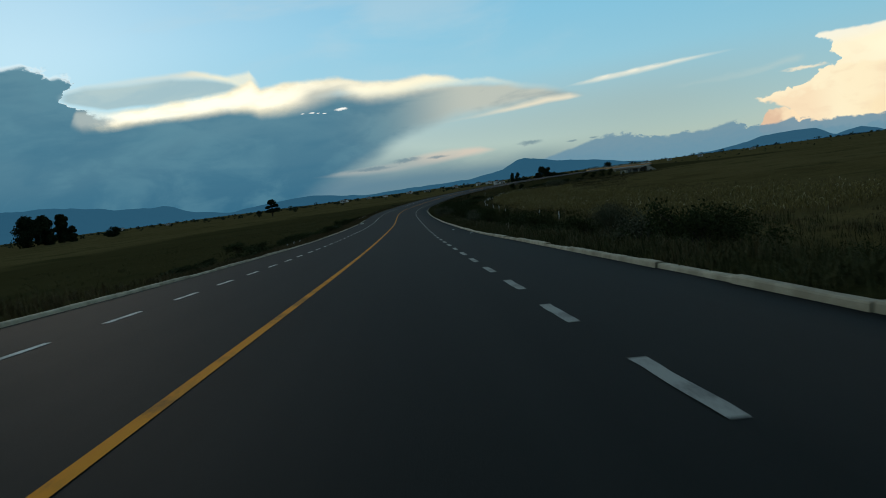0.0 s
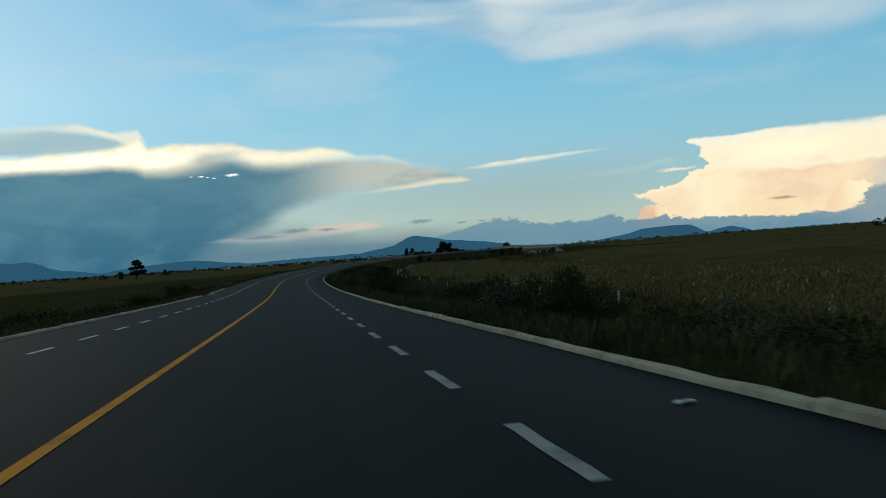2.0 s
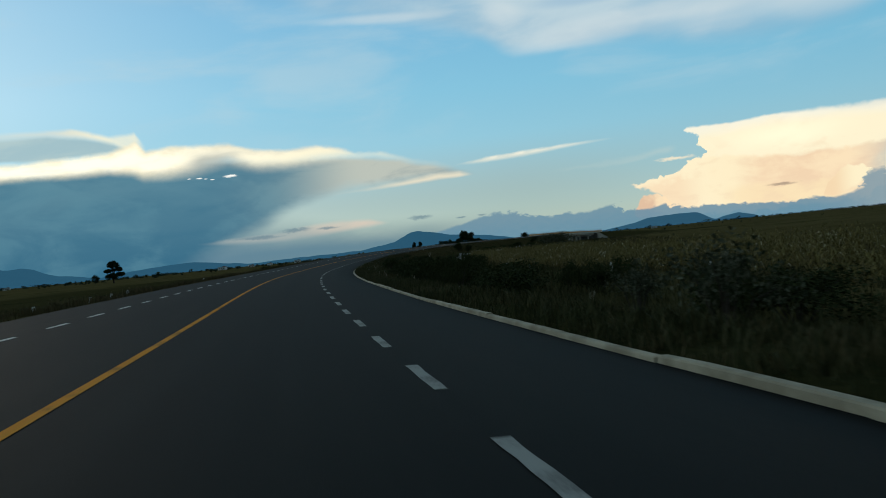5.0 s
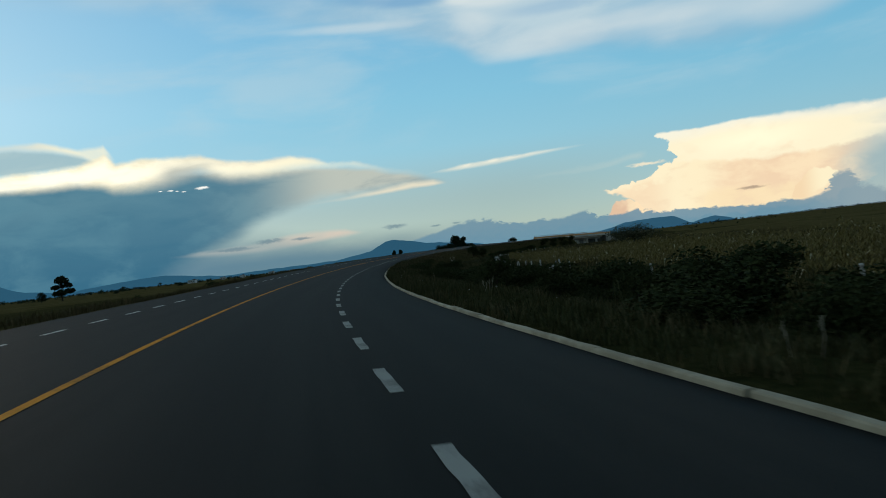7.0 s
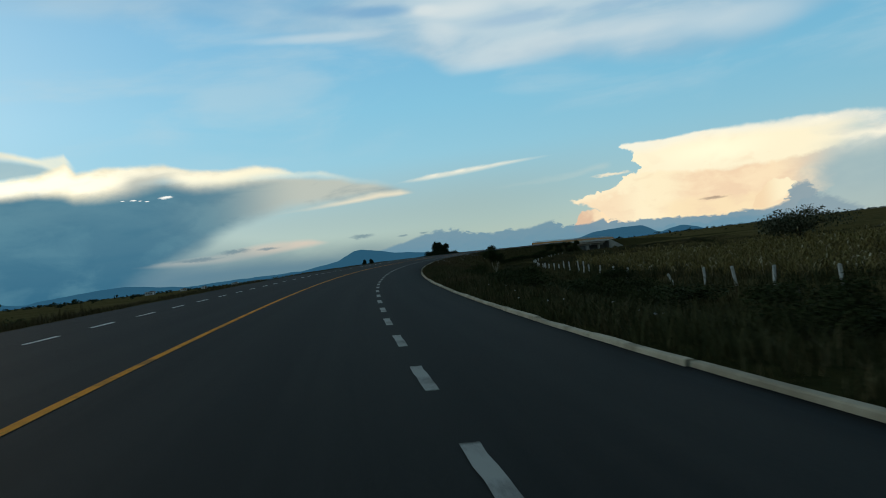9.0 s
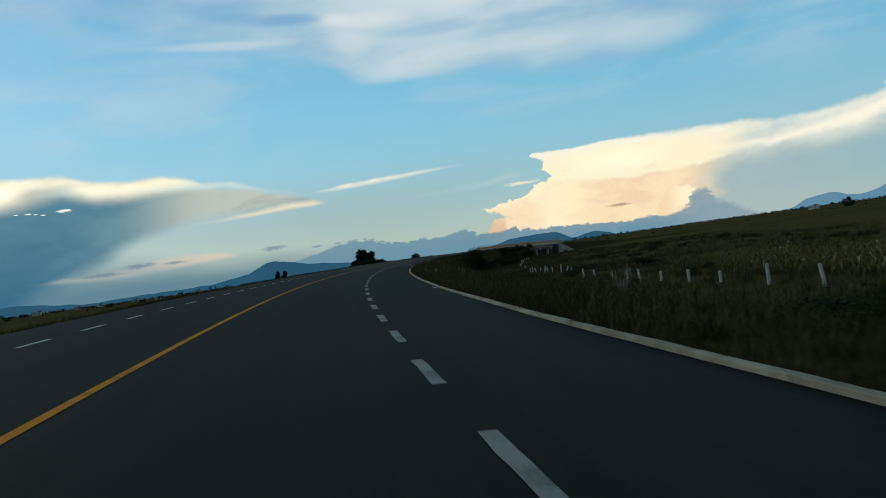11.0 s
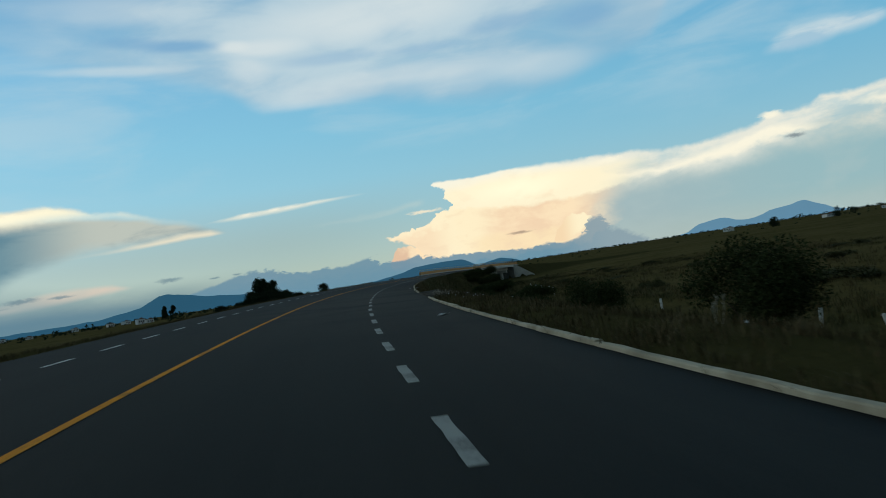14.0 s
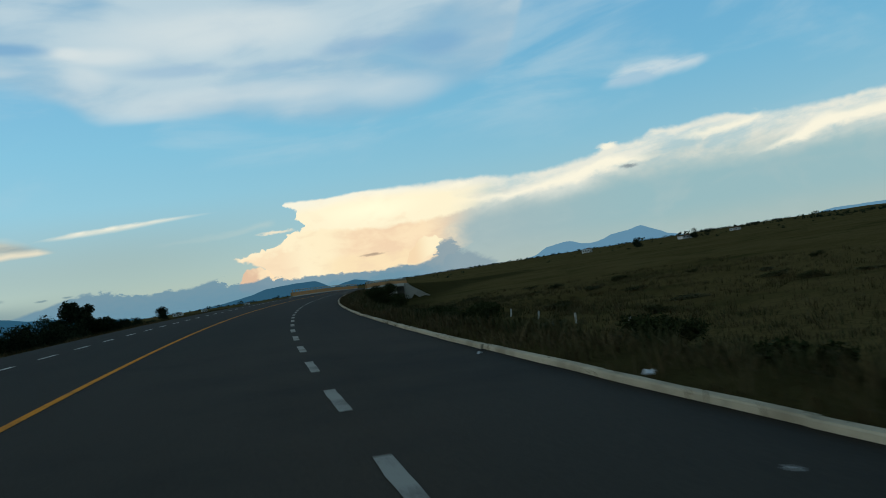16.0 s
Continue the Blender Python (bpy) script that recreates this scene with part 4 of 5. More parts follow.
# ---------------------------------------------------------------- trees and shrubs


def build_tree(name, at, height, spread, seed, label, mat, trunk_share=0.3, clumps=16, leaves=2600, tall=1.0):
    r = random.Random(seed)
    t = thing(name, at, label, "tree")
    bm = bmesh.new()
    top = height * 0.8
    pts = [Vector((0.06 * height * math.sin(i * 0.9 + seed) * i / 6, 0.05 * height * math.cos(i * 1.1 + seed) * i / 6, top * i / 6)) for i in range(7)]
    tube(bm, pts, [height * 0.035 * (1 - 0.8 * i / 6) for i in range(7)], 8)
    blobs = []
    for k in range(clumps):
        u = r.uniform(trunk_share, 1.0)
        base = pts[min(int(u * 5), 5)]
        a, reach = r.uniform(0, 6.28), spread * 0.5 * r.uniform(0.35, 1.0) * math.sin(math.pi * min(0.95, 0.22 + 0.72 * (u - trunk_share) / (1 - trunk_share)))
        tip = Vector((base.x + reach * math.cos(a), base.y + reach * math.sin(a), height * u * 0.92))
        mid = (base + tip) / 2 + Vector((0, 0, 0.04 * height))
        tube(bm, [base, mid, tip], [height * 0.014, height * 0.009, height * 0.004], 5)
        q = spread * r.uniform(0.17, 0.30)
        blobs.append((tip, (q, q, q * 0.8 * tall)))
    part("trunk", bm, MAT_BARK, t)
    ob = new("crown", leaf_mesh("crown", blobs, int(leaves * 2.2), height * 0.06, mat, seed, 0.15))
    ob.parent = t
    return t


def build_shrub(name, at, radius, height, seed, label, mat, leaves, category="shrub", group="", leaf=0.09):
    r = random.Random(seed)
    t = thing(name, at, label, category, group)
    bm, blobs = bmesh.new(), []
    for k in range(9):
        a, q = r.uniform(0, 6.28), radius * r.uniform(0.1, 0.75)
        tip = Vector((q * math.cos(a), q * math.sin(a), height * r.uniform(0.35, 0.85)))
        tube(bm, [Vector((0.1 * tip.x, 0.1 * tip.y, -0.15)), tip * 0.55 + Vector((0, 0, 0.1)), tip], [0.02, 0.014, 0.005], 4)
        b = radius * r.uniform(0.28, 0.5)
        blobs.append((tip, (b, b, min(b, height * 0.32))))
    part("stem", bm, MAT_BARK, t)
    ob = new("foliage", leaf_mesh("foliage", blobs, leaves, leaf, mat, seed, 0.15))
    ob.parent = t
    return t


def blades(name, spots, mat, label, category, height, width, count, seed, lean=0.45):
    """Tufts of grass: curved two-section blades rooted at the given places."""
    r = random.Random(seed)
    verts, faces = [], []
    for x, y, z, scale in spots:
        for _ in range(count):
            a, d = r.uniform(0, 6.28), r.uniform(0, 0.34)
            h, w = height * scale * r.uniform(0.5, 1.25), width * r.uniform(0.6, 1.3)
            c, s = math.cos(a), math.sin(a)
            k = h * r.uniform(0.1, lean)
            bx, by = x + d * math.cos(a * 3), y + d * math.sin(a * 3)
            n = len(verts)
            verts += [(bx - s * w, by + c * w, z - 0.04), (bx + s * w, by - c * w, z - 0.04),
                      (bx + c * k * 0.35 - s * w * 0.7, by + s * k * 0.35 + c * w * 0.7, z + h * 0.6), (bx + c * k * 0.35 + s * w * 0.7, by + s * k * 0.35 - c * w * 0.7, z + h * 0.6),
                      (bx + c * k, by + s * k, z + h)]
            faces += [(n, n + 1, n + 3, n + 2), (n + 2, n + 3, n + 4)]
    ob = new(name, mesh_of(name, verts, faces, mat))
    return tagged(ob, label, category, kind="stuff")


def scatter(n, s0, s1, lat0, lat1, seed, lo=0.6, hi=1.3, toward=1.0, patch=-9.0):
    r = random.Random(seed)
    out = []
    for _ in range(n):
        s, lat = r.uniform(s0, s1), lat0 + (lat1 - lat0) * r.random() ** toward
        if 344.6 < s < 354.2 and 0 < lat < 6.9:
            continue
        p = road(s, lat)
        lush = noise.noise(Vector((p.x * 0.16, p.y * 0.16, seed))) + 0.6 * noise.noise(Vector((p.x * 0.5, p.y * 0.5, seed)))
        if lush < patch:
            continue
        out.append((p.x, p.y, r.uniform(lo, hi) * (0.5 + 0.9 * min(max(0.5 + lush, 0.0), 1.2))))
    z = terrain([o[0] for o in out], [o[1] for o in out])
    return [(x, y, float(h), k) for (x, y, k), h in zip(out, z)]


# landmark trees
build_tree("tree", (-124, 577, ground_at(-124, 577)), 14.0, 9.0, 21, "lone dark tall tree on the plain", MAT_CROWN, 0.22, 15, 2000, 0.7)
build_tree("tree", (-136, 583, ground_at(-136, 583)), 5.5, 5.0, 22, "small dark round tree beside a lone tree", MAT_CROWN, 0.2, 10, 900)
for k, (x, y, h, w) in enumerate(((82.5, 565, 11.6, 8.6), (88.5, 569, 11.4, 8.2), (79.5, 563, 8.0, 6.0), (94, 573, 6.4, 6.0), (98, 575, 5.6, 6.0), (103, 578, 5.0, 6.0), (108, 582, 4.4, 5.0), (71, 575, 4.6, 6.0))):
    tagged(build_tree("tree", (x, y, ground_at(x, y)), h, w, 31 + k, "dark bushy tree in a roadside clump", MAT_CROWN, 0.08, 18, 3000), group="roadside clump of trees")
build_tree("tree", (197, 842, ground_at(197, 842)), 11.0, 11.0, 41, "lone dark rounded tree beyond the road", MAT_CROWN, 0.15, 14, 1500)
for k, (x, y, h, w) in enumerate(((113, 1077, 13.5, 5.5), (121, 1080, 12.5, 6.0))):
    tagged(build_tree("tree", (x, y, ground_at(x, y)), h, w, 91 + k, "tall narrow dark tree on the far plain", MAT_CROWN, 0.03, 22, 1400, 1.3), group="pair of tall trees")
for k, (x, y, h, w) in enumerate(((-284, 527, 20.0, 17), (-276, 532, 21.0, 14), (-265, 537, 21.5, 10), (-260, 540, 12.0, 7), (-236, 551, 8.0, 9))):
    tagged(build_tree("tree", (x, y, ground_at(x, y)), h, w, 51 + k, "dense dark tree standing in the field", MAT_CROWN, 0.08, 24, 4200), group="clump of field trees")


def build_far_trees():
    """Tree lines and hedges on the far plain: rows of small crowns."""
    r = random.Random(77)
    verts, faces = [], []

    def crown(x, y, h, w, n_leaf):
        z0 = ground_at(x, y)
        for _ in range(n_leaf):
            c = Vector((x + r.gauss(0, w * 0.34), y + r.gauss(0, w * 0.34), z0 - 0.2 + h * r.uniform(0.05, 0.95)))
            q = Euler((r.uniform(0, 3), r.uniform(0, 3), r.uniform(0, 3))).to_matrix()
            n, k = len(verts), h * 0.30
            for v in ((-1, 0, 0), (0.5, 0.8, 0), (0.5, -0.8, 0), (0, 0, 0.9)):
                verts.append(c + q @ (Vector(v) * k * r.uniform(0.6, 1.2)))
            faces.extend([(n, n + 1, n + 2), (n, n + 1, n + 3), (n + 1, n + 2, n + 3), (n + 2, n, n + 3)])

    for k in range(420):
        a, d = radians(r.uniform(-48, 95)), r.uniform(650, 1700)
        h = r.uniform(1.6, 4.0) if a < 0.25 or a > 0.95 else r.uniform(1.0, 2.0)
        crown(20 + math.sin(a) * d, 150 + math.cos(a) * d, h, h * r.uniform(0.8, 1.7), 18)
    # hedgerows crossing the plain
    for a0, a1, d0, d1, step, tall in ((-46, -12, 1250, 1100, 8.0, 3.0), (-26, 14, 1600, 1400, 9.0, 4.0), (-16, 12, 1150, 1050, 11.0, 3.2), (12, 62, 2300, 2300, 8.0, 4.2), (30, 62, 2300, 2200, 7.0, 4.6), (53, 95, 1250, 1150, 9.0, 4.6), (58, 95, 900, 800, 10.0, 5.0)):
        a = a0
        while a < a1:
            u = (a - a0) / (a1 - a0)
            d = d0 + (d1 - d0) * u
            if r.random() < 0.82:
                h = tall * r.uniform(0.55, 1.25) * (1.0 if r.random() < 0.93 else 1.9)
                crown(20 + math.sin(radians(a)) * d + r.uniform(-4, 4), 150 + math.cos(radians(a)) * d + r.uniform(-4, 4), h, h * r.uniform(0.9, 1.7), 18)
            a += math.degrees(step * r.uniform(0.6, 1.4) / d)
    tagged(new("far_trees", mesh_of("far_trees", verts, faces, MAT_CROWN)), "dark line of trees and hedges across the far plain", "trees", kind="stuff")


build_far_trees()


def build_house(at, w, d, h, turn, seed):
    t = thing("house", at, "small white house far off on the plain", "house", "far houses", turn=turn)
    bm = box(bmesh.new(), (w, d, h), (0, 0, h / 2 - 0.2))
    part("wall", bm, MAT_WALL, t)
    bm = bmesh.new()
    box(bm, (w + 0.6, d + 0.6, 0.25), (0, 0, h - 0.05), 0.04)
    box(bm, (w * 0.3, d * 0.4, 1.1), (w * 0.2, 0, h + 0.5), 0.03)
    part("roof", bm, MAT_ROOF, t)
    for k in range(3):
        part("window", box(bmesh.new(), (w * 0.14, 0.12, h * 0.3), (w * (-0.3 + 0.3 * k), -d / 2 - 0.03, h * 0.52)), MAT_DARK, t)
    part("door", box(bmesh.new(), (0.95, 0.1, 2.05), (w * 0.15, -d / 2 - 0.03, 0.9)), MAT_ROOF, t)


hr = random.Random(5)
for a, d in ((-24, 1200), (-21, 1000), (-7.5, 1000), (-5.5, 1100), (-4.2, 1050), (-2.2, 1150), (-0.8, 1000), (1.5, 1100), (3.4, 980), (4.2, 1000), (16.5, 1000), (18.2, 1100), (20.5, 1050), (24, 1200), (40.5, 900), (44.5, 760), (48, 800), (56, 700)):
    d *= 1.3
    x, y = 5 + math.sin(radians(a)) * d, 80 + math.cos(radians(a)) * d
    build_house((x, y, ground_at(x, y)), hr.uniform(7, 13), hr.uniform(6, 9), hr.uniform(3.0, 5.0), hr.uniform(-40, 40) - a, 1)

for x, y, w, h in ((84, 1008, 6, 4.6), (92, 1014, 6, 3.6)):
    build_house((x, y, ground_at(x, y)), w, 6, h, hr.uniform(-20, 20), 2)

# verge and field plants
blades("verge_grass", scatter(11000, -5, 270, 6.30, 13.0, 111, 0.5, 1.3, 1.5), MAT_WEED, "dark rank weeds on the verge", "grass", 0.25, 0.011, 10, 11, 1.1)
blades("verge_grass", scatter(9000, 230, 480, 6.22, 13.0, 101, 0.5, 1.2, 1.5), MAT_GRASS, "rough brown-green grass on the verge", "grass", 0.19, 0.009, 9, 1, 1.4)
blades("verge_grass", scatter(7000, 0, 270, 11.0, 24.0, 112, 0.5, 1.4), MAT_WEED, "dark tall weeds below the embankment", "grass", 0.48, 0.014, 8, 12, 1.1)
blades("verge_grass", scatter(5500, 230, 470, 11.0, 26.0, 102, 0.5, 1.4), MAT_WEED, "rough dark weeds below the embankment", "grass", 0.30, 0.012, 9, 2, 1.5)
blades("verge_grass", scatter(8500, 5, 230, -6.05, -16.0, 103, 0.5, 1.2, 1.4), MAT_GRASS, "rough brown-green grass beside the far kerb", "grass", 0.30, 0.012, 7, 3, 0.9)
blades("verge_grass", scatter(7000, 220, 440, -5.95, -16.0, 106, 0.5, 1.2, 1.4), MAT_GRASS, "low dry grass along the far edge of the road", "grass", 0.15, 0.010, 8, 6, 1.4)
blades("verge_grass", scatter(3600, 354.5, 480, 6.9, 15.0, 107, 0.6, 1.3, 1.2), MAT_WEED, "rough dark weeds behind the kerb after the farm track", "grass", 0.22, 0.012, 10, 7, 1.4)
blades("field_grass", scatter(9000, 0, 460, 22.0, 60.0, 104, 0.5, 1.4, 1.8), MAT_GRASS, "weedy yellowing field beside the road", "grass", 0.26, 0.016, 6, 4, 1.6)
blades("field_grass", scatter(9000, 10, 420, -13.0, -60.0, 105, 0.5, 1.4, 1.8), MAT_WEED, "weedy yellowing field across the road", "grass", 0.24, 0.016, 6, 5, 1.6)

blades("field_weeds", scatter(9000, 225, 480, 13.0, 62.0, 121, 0.6, 1.4, 1.3, 0.02), MAT_TUFT, "patches of taller dark weeds in the dry field", "grass", 0.30, 0.016, 9, 21, 1.3)
blades("field_weeds", scatter(5000, 225, 480, 13.0, 62.0, 122, 0.6, 1.4, 1.3, 0.05), MAT_GRASS, "patches of tall brown grass in the dry field", "grass", 0.30, 0.014, 8, 22, 1.3)


def shrub_set(spots, label, mat, group, leaves, seed, leaf):
    """Shrubs of a few shapes, each a thing of its own."""
    first = {}
    for k, (s, lat, radius, height) in enumerate(spots):
        p, shape = beside(s, lat, 0.05), k % 4
        if shape not in first:
            first[shape] = build_shrub("shrub", (0, 0, -50), 1.0, 1.0, seed + shape, label, mat, leaves, "shrub", group, leaf)
            ob = first[shape]
        else:
            ob = copy_thing(first[shape], Matrix())
        ob.matrix_basis = Matrix.Translation(p) @ Euler((0, 0, k * 2.4)).to_matrix().to_4x4() @ Matrix.Diagonal((radius, radius, height, 1))


sr = random.Random(9)
verge = [(s, lat, sr.uniform(0.7, 1.7), sr.uniform(0.6, 1.6) if s < 205 else sr.uniform(0.4, 0.9)) for s, lat in ((sr.uniform(15, 262), sr.uniform(8.8, 16.0)) for _ in range(120))]
shrub_set(verge, "dark green roadside shrub on the embankment", MAT_LEAF, "roadside shrubs", 2600, 300, 0.065)
pale = [(sr.uniform(20, 130), sr.uniform(8.0, 12.0), sr.uniform(0.7, 1.2), sr.uniform(0.8, 1.5)) for _ in range(8)]
shrub_set(pale, "grey-green flowering weed bush by the kerb", MAT_LEAF_GREY, "grey roadside bushes", 1200, 320, 0.07)
left = [(sr.uniform(30, 235), sr.uniform(-13.0, -8.5), sr.uniform(0.7, 1.7), sr.uniform(0.5, 1.2)) for _ in range(38)]
shrub_set(left, "dark shrub beside the far kerb", MAT_LEAF, "far side shrubs", 1200, 340, 0.10)


thicket = [(172, 14.5, 2.0, 1.2), (176, 13.0, 2.2, 1.5), (181, 15.5, 2.4, 1.6), (186, 13.5, 2.0, 1.4), (192, 12.5, 2.2, 1.5), (199, 13.0, 2.0, 1.0), (207, 12.0, 2.2, 1.0), (216, 12.5, 1.8, 0.8),
           (227, 12.6, 2.0, 0.8), (236, 12.0, 1.8, 0.8), (254, 12.2, 1.8, 1.2), (251, 18.0, 1.5, 1.0), (262, 13.0, 1.5, 0.9), (150, 12.0, 1.8, 1.4), (158, 14.0, 2.0, 1.3)]
shrub_set(thicket, "dense dark bush in the roadside thicket", MAT_LEAF, "thicket below the embankment", 5200, 370, 0.07)
clumps = [(sr.uniform(62, 128), sr.uniform(-22.0, -8.8), sr.uniform(1.3, 2.5), sr.uniform(0.8, 1.5)) for _ in range(18)]
shrub_set(clumps, "dark low bush in the weeds across the road", MAT_LEAF, "far side bushes", 1800, 360, 0.09)


low = [(sr.uniform(285, 470), sr.uniform(13.5, 55.0), sr.uniform(0.7, 1.9), sr.uniform(0.3, 0.7)) for _ in range(70)]
shrub_set(low, "low dark green clump of weeds in the dry field", MAT_WEED, "weed clumps in the field", 2200, 380, 0.09)

# bushes that stand out along the drive
for s, lat, rad, hgt, lab, mat, n, lf in ((117.5, 7.2, 1.25, 1.75, "bush overhanging the kerb with pale seed heads", MAT_LEAF_GREY, 7500, 0.06), (343.0, 12.5, 1.7, 2.2, "large dark bush below the embankment", MAT_LEAF, 20000, 0.07),
                                          (328.5, 12.4, 1.7, 2.3, "large dark bush below the embankment", MAT_LEAF, 20000, 0.07), (107.0, 11.4, 1.7, 1.6, "grey-green flowering bush on the bank", MAT_LEAF_GREY, 7000, 0.055),
                                          (52.0, 15.5, 2.6, 2.3, "broad grey-green flowering bush on the bank", MAT_LEAF_GREY, 15000, 0.065), (122.0, -8.8, 1.5, 1.5, "dark bush beside the far kerb", MAT_LEAF, 2600, 0.10)):
    build_shrub("bush", beside(s, lat, 0.05), rad, hgt, int(s), lab, mat, n, "bush", "", lf)
for x, y, rad, top in ((43.6, 413.5, 2.0, 1.4), (46.0, 415, 2.4, 2.2), (48.4, 417, 2.5, 2.5), (50.4, 422, 2.4, 2.4), (52.2, 430, 2.4, 2.4), (54.2, 438, 2.2, 2.2)):
    z = ground_at(x, y)
    build_shrub("bush", (x, y, z - 0.05), rad, top - z, int(x * 7), "dense dark bush beyond the far kerb", MAT_CROWN, 7500, "bush", "bushes beyond the far kerb", 0.17)
for s, lat, rad, hgt in ((359.0, 12.5, 1.3, 0.9), (363.5, 14.0, 1.5, 1.0), (368, 12.0, 1.3, 0.8), (372, 14.5, 1.7, 1.1), (384, 17.0, 2.0, 1.4), (396, 12.5, 1.9, 1.2), (407, 15.0, 2.4, 1.6), (418, 12.0, 2.2, 1.3), (427, 15.0, 2.4, 1.5), (437, 12.5, 2.0, 1.2)):
    build_shrub("bush", beside(s, lat, 0.05), rad, hgt, int(s), "dark rounded bush in the weeds before the bridge", MAT_LEAF, 7500, "bush", "bushes before the bridge", 0.12)
for s, lat, rad, hgt in ((446, 10.0, 1.6, 1.5), (452, 9.5, 1.8, 1.8), (458, 11.0, 2.0, 2.0), (464, 9.5, 1.8, 2.0), (470, 11.5, 2.2, 2.3), (476, 9.5, 1.8, 2.2), (482, 12.0, 2.3, 2.6), (487, 10.0, 2.0, 2.6)):
    build_shrub("bush", beside(s, lat, 0.05), rad, hgt, int(s), "dark green bush growing before the bridge wing wall", MAT_LEAF, 6000, "bush", "bushes at the bridge end", 0.11)
p = beside(268.0, 39.0)
build_tree("tree", p, 3.3, 8.0, 71, "low spreading sparse tree in the field", MAT_LEAF_GREY, 0.55, 16, 2200, 0.5)
for x, y, h, w in ((568, 745, 8.5, 9.0), (598, 770, 7.5, 8.0), (640, 735, 9.5, 11.0), (700, 760, 7.0, 9.0)):
    build_tree("tree", (x, y, ground_at(x, y)), h, w, int(x), "dark round tree far across the field", MAT_CROWN, 0.12, 12, 900)


def build_plume(s, lat, seed):
    """A clump of pale pampas-like grass with feathery heads."""
    r = random.Random(seed)
    t = thing("plume_grass", beside(s, lat), "clump of pale feathery plume grass", "grass clump")
    bm = bmesh.new()
    for k in range(60):
        a, h = r.uniform(0, 6.28), r.uniform(0.4, 0.85)
        tip = Vector((math.cos(a) * h * r.uniform(0.15, 0.6), math.sin(a) * h * r.uniform(0.15, 0.6), h))
        tube(bm, [Vector((0, 0, -0.05)), tip * 0.5 + Vector((0, 0, 0.12)), tip], [0.012, 0.009, 0.002], 3)
    part("leaf_tuft", bm, MAT_PALE, t)
    for k in range(7):
        a = r.uniform(0, 6.28)
        top = Vector((math.cos(a) * 0.35, math.sin(a) * 0.35, r.uniform(0.8, 1.15)))
        ob = new("plume", leaf_mesh("plume", [(top, (0.045, 0.045, 0.17))], 50, 0.05, MAT_PALE, k, 0.2))
        ob.parent = t


build_plume(273.5, 12.7, 1)


def build_stalks(s, lat, seed):
    """A few dry pale stems with branching heads, standing in the weeds."""
    r = random.Random(seed)
    t = thing("dry_stalks", beside(s, lat), "few pale dry weed stalks standing in the verge", "weed", "dry weed stalks")
    for k in range(r.choice((2, 3, 4))):
        bm = bmesh.new()
        a, h = r.uniform(0, 6.28), r.uniform(0.3, 0.55)
        foot = Vector((r.uniform(-0.12, 0.12), r.uniform(-0.12, 0.12), -0.05))
        tip = foot + Vector((math.cos(a) * 0.2 * h, math.sin(a) * 0.2 * h, h))
        mid = foot.lerp(tip, 0.55) + Vector((r.uniform(-0.03, 0.03), r.uniform(-0.03, 0.03), 0))
        tube(bm, [foot, mid, tip], [0.007, 0.006, 0.008], 4)
        for q in range(5):
            b = r.uniform(0, 6.28)
            st = mid.lerp(tip, r.uniform(0.0, 0.9))
            tube(bm, [st, st + Vector((math.cos(b) * 0.04, math.sin(b) * 0.04, 0.07))], [0.004, 0.006], 3)
        part("stalk", bm, MAT_PALE, t)


for k, (s, lat) in enumerate(((159.1, 7.3), (158.7, 8.1), (154.3, 8.4), (165.4, 7.6), (110.0, 8.5), (131.0, 9.0), (181.0, 8.0), (206.0, 9.0), (240.0, 9.5), (285.0, 8.3), (312.0, 9.0), (323.0, 8.6), (46.0, 8.8), (41.0, 7.4))):
    build_stalks(s, lat, 600 + k)


def build_maize():
    r = random.Random(44)
    verts, faces = [], []
    for x, y, z, k in scatter(9000, 50, 285, 21.5, 44.0, 45, 0.7, 1.2, 1.2):
        h = 1.15 * k
        n = len(verts)
        verts += [(x - 0.015, y, z - 0.05), (x + 0.015, y, z - 0.05), (x + 0.03 * r.uniform(-3, 3), y, z + h)]
        faces.append((n, n + 1, n + 2))
        for _ in range(5):
            a, u = r.uniform(0, 6.28), r.uniform(0.25, 0.95) * h
            c, s, l = math.cos(a), math.sin(a), r.uniform(0.3, 0.6)
            n = len(verts)
            verts += [(x, y, z + u), (x + c * l * 0.5 - s * 0.035, y + s * l * 0.5 + c * 0.035, z + u + 0.16), (x + c * l * 0.5 + s * 0.035, y + s * l * 0.5 - c * 0.035, z + u + 0.16), (x + c * l, y + s * l, z + u - r.uniform(0.0, 0.25))]
            faces += [(n, n + 1, n + 2), (n + 1, n + 3, n + 2)]
    tagged(new("maize", mesh_of("maize", verts, faces, MAT_MAIZE)), "drying maize plants in the roadside field", "maize", kind="stuff")


build_maize()

# ---------------------------------------------------------------- fence posts


def build_post(height, seed):
    r = random.Random(seed)
    bm = box(bmesh.new(), (0.115, 0.115, height + 0.4), (0, 0, height / 2 - 0.2), 0.018)
    for v in bm.verts:
        v.co += Vector((r.uniform(-0.006, 0.006), r.uniform(-0.006, 0.006), r.uniform(-0.012, 0.012)))
    me = bpy.data.meshes.new("fence_post")
    bm.to_mesh(me)
    bm.free()
    me.materials.append(MAT_POST)
    return me


post_meshes = [build_post(h, k) for k, h in enumerate((0.58, 0.66, 0.74, 0.52, 0.62))]
tall_posts = [build_post(h, 7 + k) for k, h in enumerate((0.74, 0.84, 0.92, 0.80))]
pr = random.Random(13)


